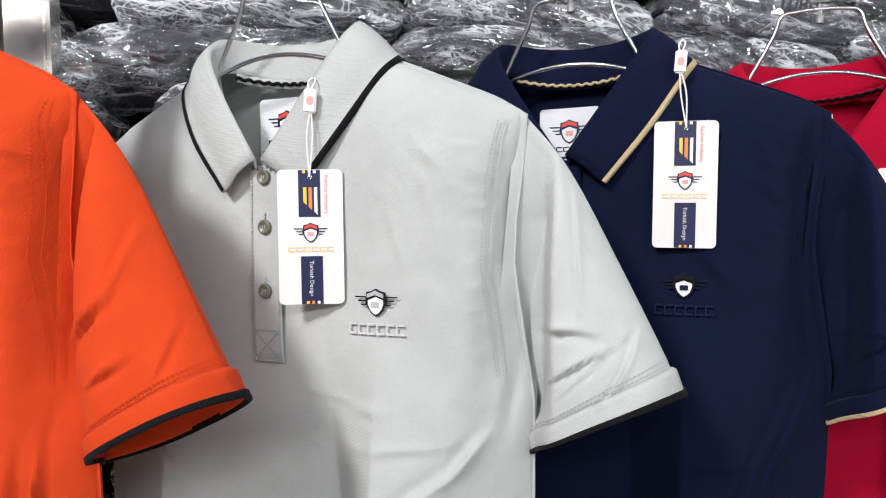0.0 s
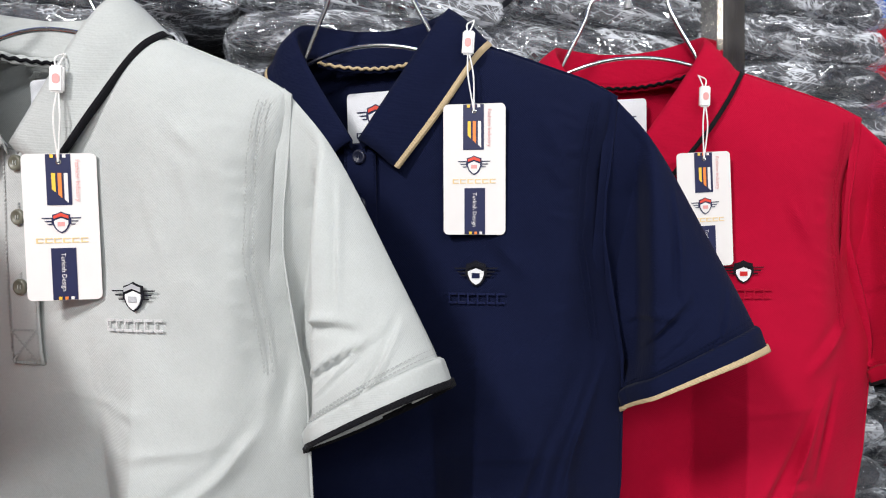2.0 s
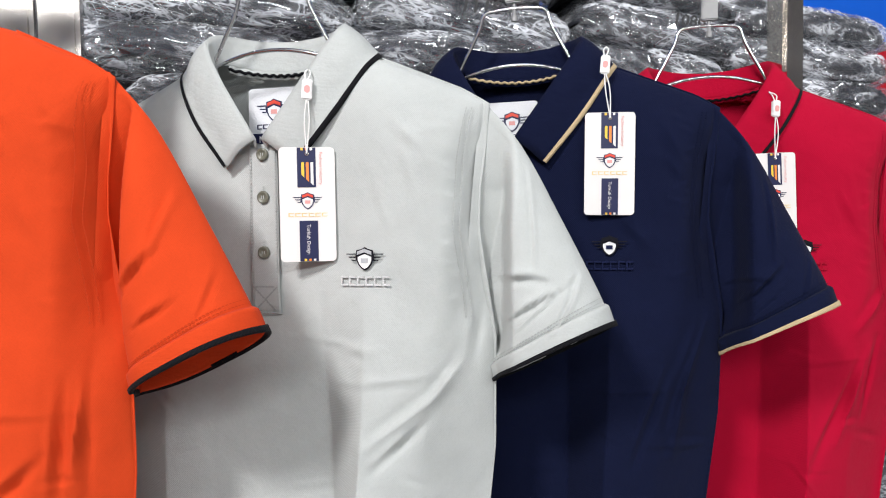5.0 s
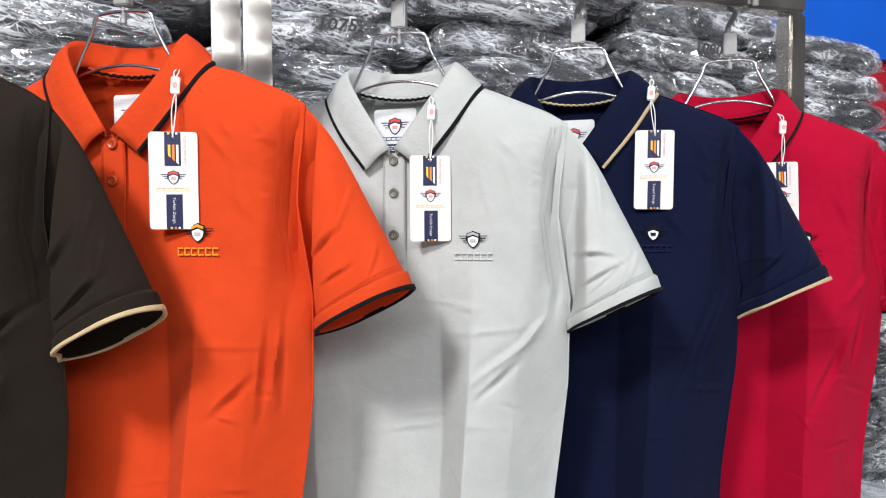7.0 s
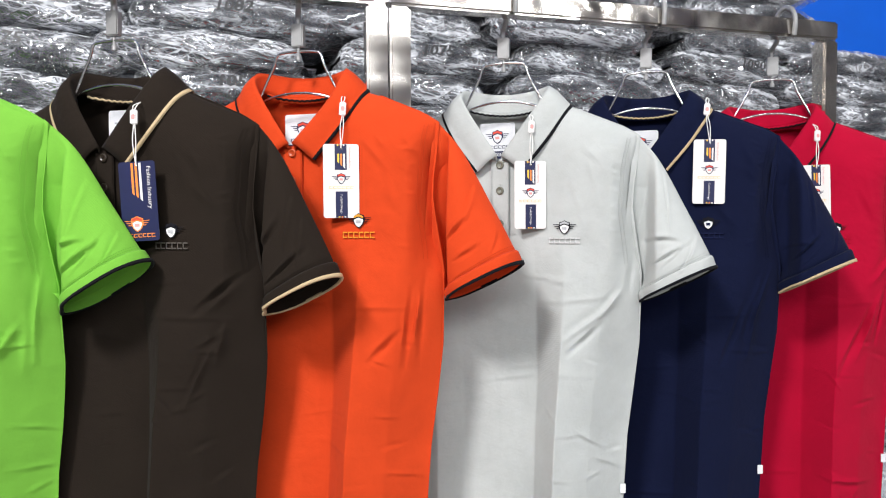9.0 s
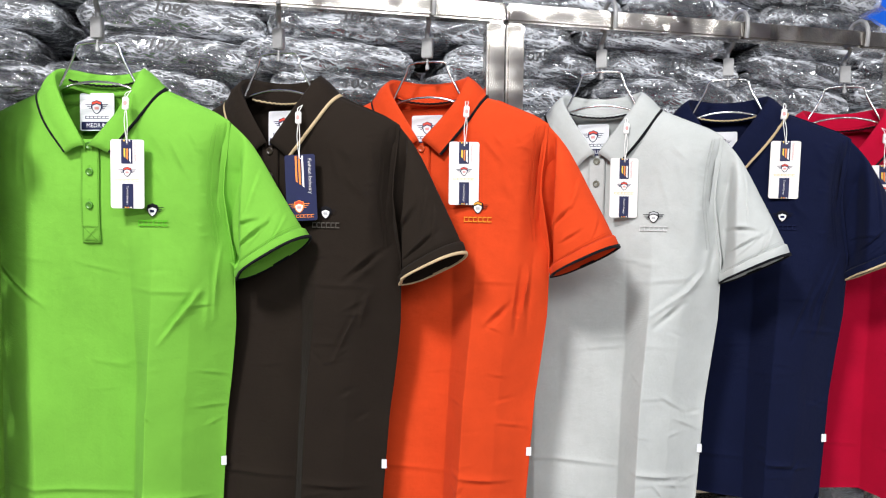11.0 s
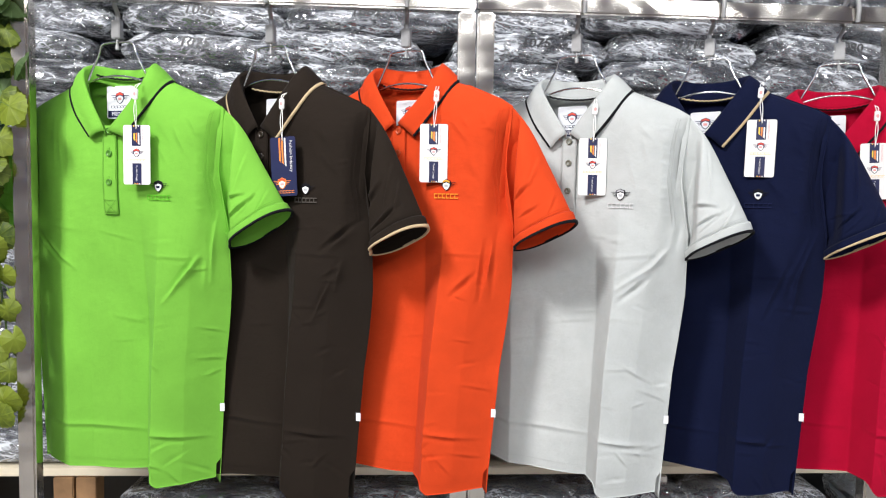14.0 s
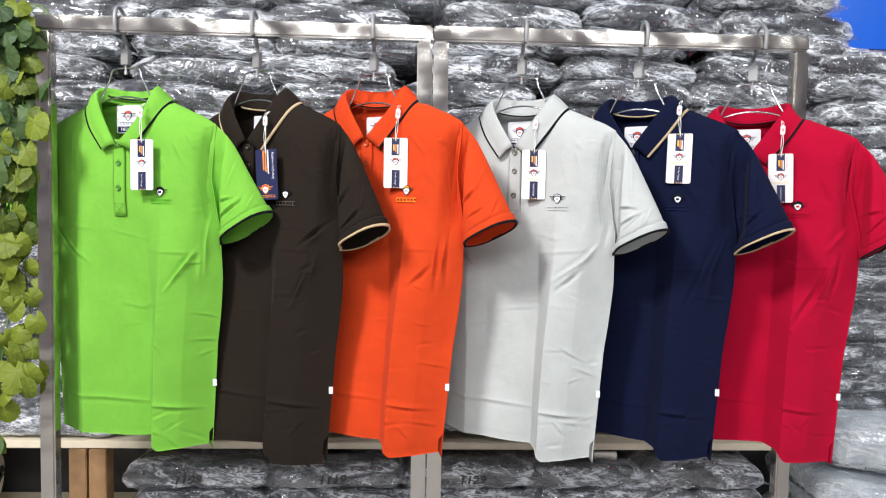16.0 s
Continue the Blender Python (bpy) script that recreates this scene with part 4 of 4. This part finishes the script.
# ---- shelves and packed bags ----
def bag_film(seed, w, h, d):
    """A crumpled pillow of film round a folded garment."""
    rng = random.Random(seed)
    off = Vector((rng.uniform(0, 50), rng.uniform(0, 50), rng.uniform(0, 50)))
    n, rings = 60, 62
    # more points on the face and the top than behind
    turns = np.interp(np.linspace(0, 1, n, False), [0, 0.14, 0.80, 1.0], [-0.3 * math.pi, 0.3 * math.pi, 1.45 * math.pi, 1.7 * math.pi])
    P = []
    for i in range(rings + 1):
        a = -1 + 2 * i / rings
        taper = max(0.0, 1 - abs(a) ** 9) ** 0.5
        row = []
        for q in turns:
            cy, sz = math.cos(q), math.sin(q)
            cy, sz = math.copysign(abs(cy) ** 0.45, cy), math.copysign(abs(sz) ** 0.6, sz)
            p = Vector((a * w / 2, cy * d / 2 * (0.86 + 0.14 * taper), sz * h / 2 * (0.05 + 0.95 * taper)))
            e = noise.noise(p * 9 + off) * 0.010 + noise.noise(Vector((p.x * 10, p.y * 26, p.z * 40)) + off) * 0.006 + abs(noise.noise(p * 34 + off)) * 0.005
            # long crease ridges, and short slanting ones
            e -= abs(noise.noise(Vector((p.x * 7 + p.z * 20, p.y * 30, p.z * 70)) + off)) * 0.008
            e -= abs(noise.noise(Vector((p.x * 38 - p.z * 30, p.y * 38, p.z * 46)) - off)) * 0.005
            e += 0.005
            sag = -0.010 * (a * a) + 0.006 * noise.noise(Vector((p.x * 4, 0, seed)))
            row.append((p.x, p.y + cy * e, p.z + sz * e * 0.8 + sag))
        P.append(row)
    return P


def bag_meshes(seed, w=0.385, h=0.078, d=0.30, pale=False):
    P = np.array(bag_film(seed, w, h, d))
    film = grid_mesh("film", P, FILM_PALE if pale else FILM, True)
    inner = P.copy()
    inner[..., 0] *= 0.94
    inner[..., 1] *= 0.965
    inner[..., 2] = inner[..., 2] * 0.88
    rng = random.Random(seed + 5)
    # folded layers step in and out along the front
    for k in range(inner.shape[1]):
        z = inner[:, k, 2]
        inner[:, k, 1] *= 1 - 0.02 * (np.sin(z * 230 + rng.uniform(0, 0.4)) > 0.3)
    core = grid_mesh("folded_garment", inner, GARMENT_PALE if pale else GARMENT, True)
    # flattened seam of the film at both ends
    fl = []
    for i in range(9):
        y = -d * 0.46 + d * 0.92 * i / 8
        fl.append([(w * 0.485 + q * 0.03, y, -0.012 - 0.014 * q + 0.006 * math.sin(9 * i + 3 * q + seed)) for q in (0, 0.35, 0.7, 1)])
    flap = grid_mesh("film_flap", fl, FILM_PALE if pale else FILM)
    return film, core, flap


BAGS = [bag_meshes(100 + k) for k in range(6)]
PALE_BAGS = [bag_meshes(200 + k, 0.46, 0.13, 0.36, True) for k in range(2)]
bag_rng = random.Random(4)


def packed_bag(x, y, z, k, rz=0.0, ry=0.0, number="", pale=False, scale=1.0):
    film, core, flap = (PALE_BAGS if pale else BAGS)[k % (2 if pale else 6)]
    what = "pale blue folded garments" if pale else "dark folded garment"
    bag = thing("packed_bag", pose(x, y, z, 0, ry, rz), what + " packed in a crinkled clear plastic bag", "plastic bag", "packed bags in the shelves")
    part("folded_garment", core, bag, "pale folded cloth" if pale else "dark folded cloth")
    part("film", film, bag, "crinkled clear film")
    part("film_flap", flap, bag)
    if number:
        size = 0.036
        me = text_mesh("marker_number", number, size, INK, 0.0, 0.0008)
        d = 0.226 if pale else 0.185
        for v in me.vertices:
            v.co.x += 0.2 * v.co.y
            v.co.y *= 0.85
        part("marker_number", me, bag, "black marker number", pose(0.0, -d, 0.004, 84, 0, 0))
    return bag


PITCH, ROW, ROW_TOP = 0.385, 0.0685, 1.939
NUMBERS = {(1, 4): "1075", (3, 4): "1075", (4, 4): "1118", (5, 4): "1080", (1, 3): "1096", (2, 5): "1056", (2, 3): "1082", (5, 1): "113"}
for col in range(-1, 8):
    lift = float(np.interp(col, [1, 3, 4, 5, 6], [0.0, 0.02, 0.035, 0.035, 0.0]))
    for r in range(0, 19):
        z = ROW_TOP - ROW * r + lift
        if z < 0.70 or (col == 5 and r < 1) or (col >= 6 and r < 3) or (col == 7 and r < 6):
            continue
        number = NUMBERS.get((col, r), "")
        stag = 0.0 if number else bag_rng.choice((-0.07, -0.02, 0.05) if col < 6 else (-0.06, -0.03, -0.05))
        packed_bag(-1.20 + PITCH * col + stag, 1.13 + bag_rng.uniform(-0.02, 0.02), z + bag_rng.uniform(-0.005, 0.005), bag_rng.randrange(6), bag_rng.uniform(-4, 4),
                   bag_rng.uniform(-2.5, 2.5) + (4 if col == 5 and r < 5 else 0), number)
for x, n in ((-0.80, "1109"), (-0.45, "1119"), (-0.10, "1129"), (0.25, ""), (0.55, "")):
    for r in range(3):
        packed_bag(x + bag_rng.uniform(-0.02, 0.02), 1.07, 0.585 - 0.075 * r, bag_rng.randrange(6), bag_rng.uniform(-4, 4), bag_rng.uniform(-2, 2), n if r == 0 else "")
for x, y, z, k, rz, n in ((1.05, 0.96, 0.545, 0, -6, "1138"), (1.10, 0.96, 0.685, 1, -10, ""), (1.03, 0.96, 0.405, 1, 4, ""), (1.12, 0.98, 0.27, 0, 0, "")):
    packed_bag(x, y, z, k, rz, 6, n, True)

shelf = thing("shelf_unit", pose(0, 0, 0), "open wooden shelf unit with pale boards and an added dark backing", "shelf", "")
part("board", box_mesh("board", [(-2.0, 0.955, 0.648, 0.80, 1.30, 0.668)], PINE, 0.002), shelf, "pale varnished board")
part("lower_board", box_mesh("lower_board", [(-2.0, 0.99, 0.36, 0.80, 1.30, 0.39)], PINE, 0.002), shelf)
# Unseen dark sheets, added so gaps between the bags read as deep shade.
for x0, x1, top in ((-2.0, 0.618, 2.15), (0.62, 1.198, 1.80), (1.2, 1.9, 1.55)):
    part("back_panel", box_mesh("back_panel", [(x0, 1.305, 0, x1, 1.32, top)], GAP_BACKING), shelf, "added dark sheet behind the bags, standing in for gap shade")
part("side_board", box_mesh("side_board", [(-2.0, 0.945, 1.347, -1.19, 0.965, 1.368)], BROWN_WOOD, 0.002), shelf, "brown board edge")
part("metal_upright", box_mesh("metal_upright", [(0.262, 0.96, 0, 0.325, 0.985, 0.641)], STEEL, 0.002), shelf, "bright metal upright")
for x in (-1.158, -1.106, -2.0):
    part("upright", box_mesh("upright", [(x, 0.95, 0, x + 0.046, 1.0, 0.647)], BROWN_WOOD, 0.002), shelf, "brown wooden upright")


# ---- hanging vine ----
def leaf_mesh(seed, size):
    """A round scalloped leaf with sunken veins and a notch at the stalk."""
    rng = random.Random(seed)
    n, rings = 54, 6
    verts, faces = [(0, 0, 0)], []
    cup = rng.uniform(0.15, 0.4)
    for r in range(1, rings + 1):
        f = r / rings
        for k in range(n):
            a = 2 * math.pi * k / n
            notch = 1 - 0.75 * math.exp(-((a - math.pi) / 0.22) ** 2)
            rad = size * f * (1 + 0.05 * math.cos(18 * a) * f * f) * (1 - (1 - notch) * f * 0.9) * (1 + 0.1 * math.cos(a))
            vein = 0.016 * size * (1 - 2 * abs(math.sin(4.5 * a))) * f ** 0.7
            verts.append((rad * math.cos(a), rad * math.sin(a), size * (-cup * f * f + 0.06 * math.sin(3 * a + seed) * f) + vein))
    for k in range(n):
        faces.append((0, 1 + k, 1 + (k + 1) % n))
        for r in range(rings - 1):
            o, p = 1 + r * n, 1 + (r + 1) * n
            faces.append((o + k, p + k, p + (k + 1) % n, o + (k + 1) % n))
    return mesh_of("leaf", verts, faces, LEAF if seed < 7 else LEAF_DARK)


vine_rng = random.Random(11)
leaves = [leaf_mesh(k, 0.023 + 0.0022 * (k % 5)) for k in range(12)]
# place of each strand's middle, its length, leaves, sideways drift, and whether it is of the dark sort
VINES = [(-1.100, 0.625, 0.93, 44, -0.05, False), (-1.075, 0.61, 0.82, 38, -0.01, False), (-1.130, 0.66, 0.60, 20, -0.01, False),
         (-1.100, 0.60, 0.36, 28, -0.05, True), (-1.070, 0.62, 0.26, 18, -0.02, True)]
for bx, by, length, count, drift, dark in VINES:
    vn = thing("hanging_vine", pose(bx, by, 1.70), "trailing artificial ivy vine with round green leaves", "artificial plant", "vines on the stand post")
    ph = vine_rng.uniform(0, 6)
    pts = []
    for q in np.linspace(0, 1, 60):
        bend = min(1, q * 10)
        pts.append(((-1.03 - bx) * (1 - bend) + drift * q + 0.012 * bend * math.sin(8 * q + ph), -0.012 * bend + 0.010 * math.cos(7 * q + ph) * bend, 0.004 + 0.03 * math.sin(bend * math.pi) - length * q))
    part("stem", tube_mesh("stem", pts, 0.0016, STEM, 6), vn, "thin green stem")
    for k in range(count):
        q = 0.05 + 0.95 * (k + vine_rng.uniform(0.2, 0.8)) / count
        p = Vector(pts[min(59, int(q * 60))])
        side = (1 if k % 2 else -1) * vine_rng.uniform(0.4, 1.0)
        reach = vine_rng.uniform(0.016, 0.046) * (1.1 - 0.35 * q)
        d = Vector((side * reach, -0.010 - vine_rng.uniform(0, 0.025), vine_rng.uniform(-0.030, 0.020)))
        part("stalk", tube_mesh("stalk", [p, p + d * 0.55 + Vector((0, 0, 0.008)), p + d], 0.0010, STEM, 5), vn)
        # blades mostly face outwards with their tips hanging
        m = Matrix.Translation(p + d) @ pose(0, 0, 0, 90 + vine_rng.uniform(-38, 22), vine_rng.uniform(-24, 24), vine_rng.uniform(-38, 38)) @ pose(0, 0, 0, 0, 0, -90 + 40 * side + vine_rng.uniform(-35, 35))
        part("leaf", leaves[vine_rng.choice((7, 8, 9, 10, 11)) if dark else vine_rng.randrange(8)], vn, "", m)


# ---- patterned cushion on the lower shelf ----
def swirl_material():
    m, n, l, p = make("black_and_white_print")
    tc = n.new("ShaderNodeTexCoord")
    w = put(n.new("ShaderNodeTexWave"), Scale=9.0, Distortion=5.0, Detail=1.0, Detail_Scale=2.0)
    l.new(tc.outputs["Object"], w.inputs["Vector"])
    r = n.new("ShaderNodeValToRGB")
    r.color_ramp.interpolation = "CONSTANT"
    r.color_ramp.elements[1].position = 0.45
    r.color_ramp.elements[0].color, r.color_ramp.elements[1].color = (0.01, 0.01, 0.012, 1), (0.7, 0.68, 0.64, 1)
    l.new(w.outputs["Color"], r.inputs[0])
    l.new(r.outputs[0], p.inputs["Base Color"])
    put(p, Roughness=0.7)
    return m


cushion = thing("cushion", pose(-1.585, 1.09, 0.50, 0, 0, 6), "rounded cushion with a black and white swirl print", "cushion")
part("cover", grid_mesh("cover", bag_film(300, 0.26, 0.22, 0.22), swirl_material(), True), cushion)
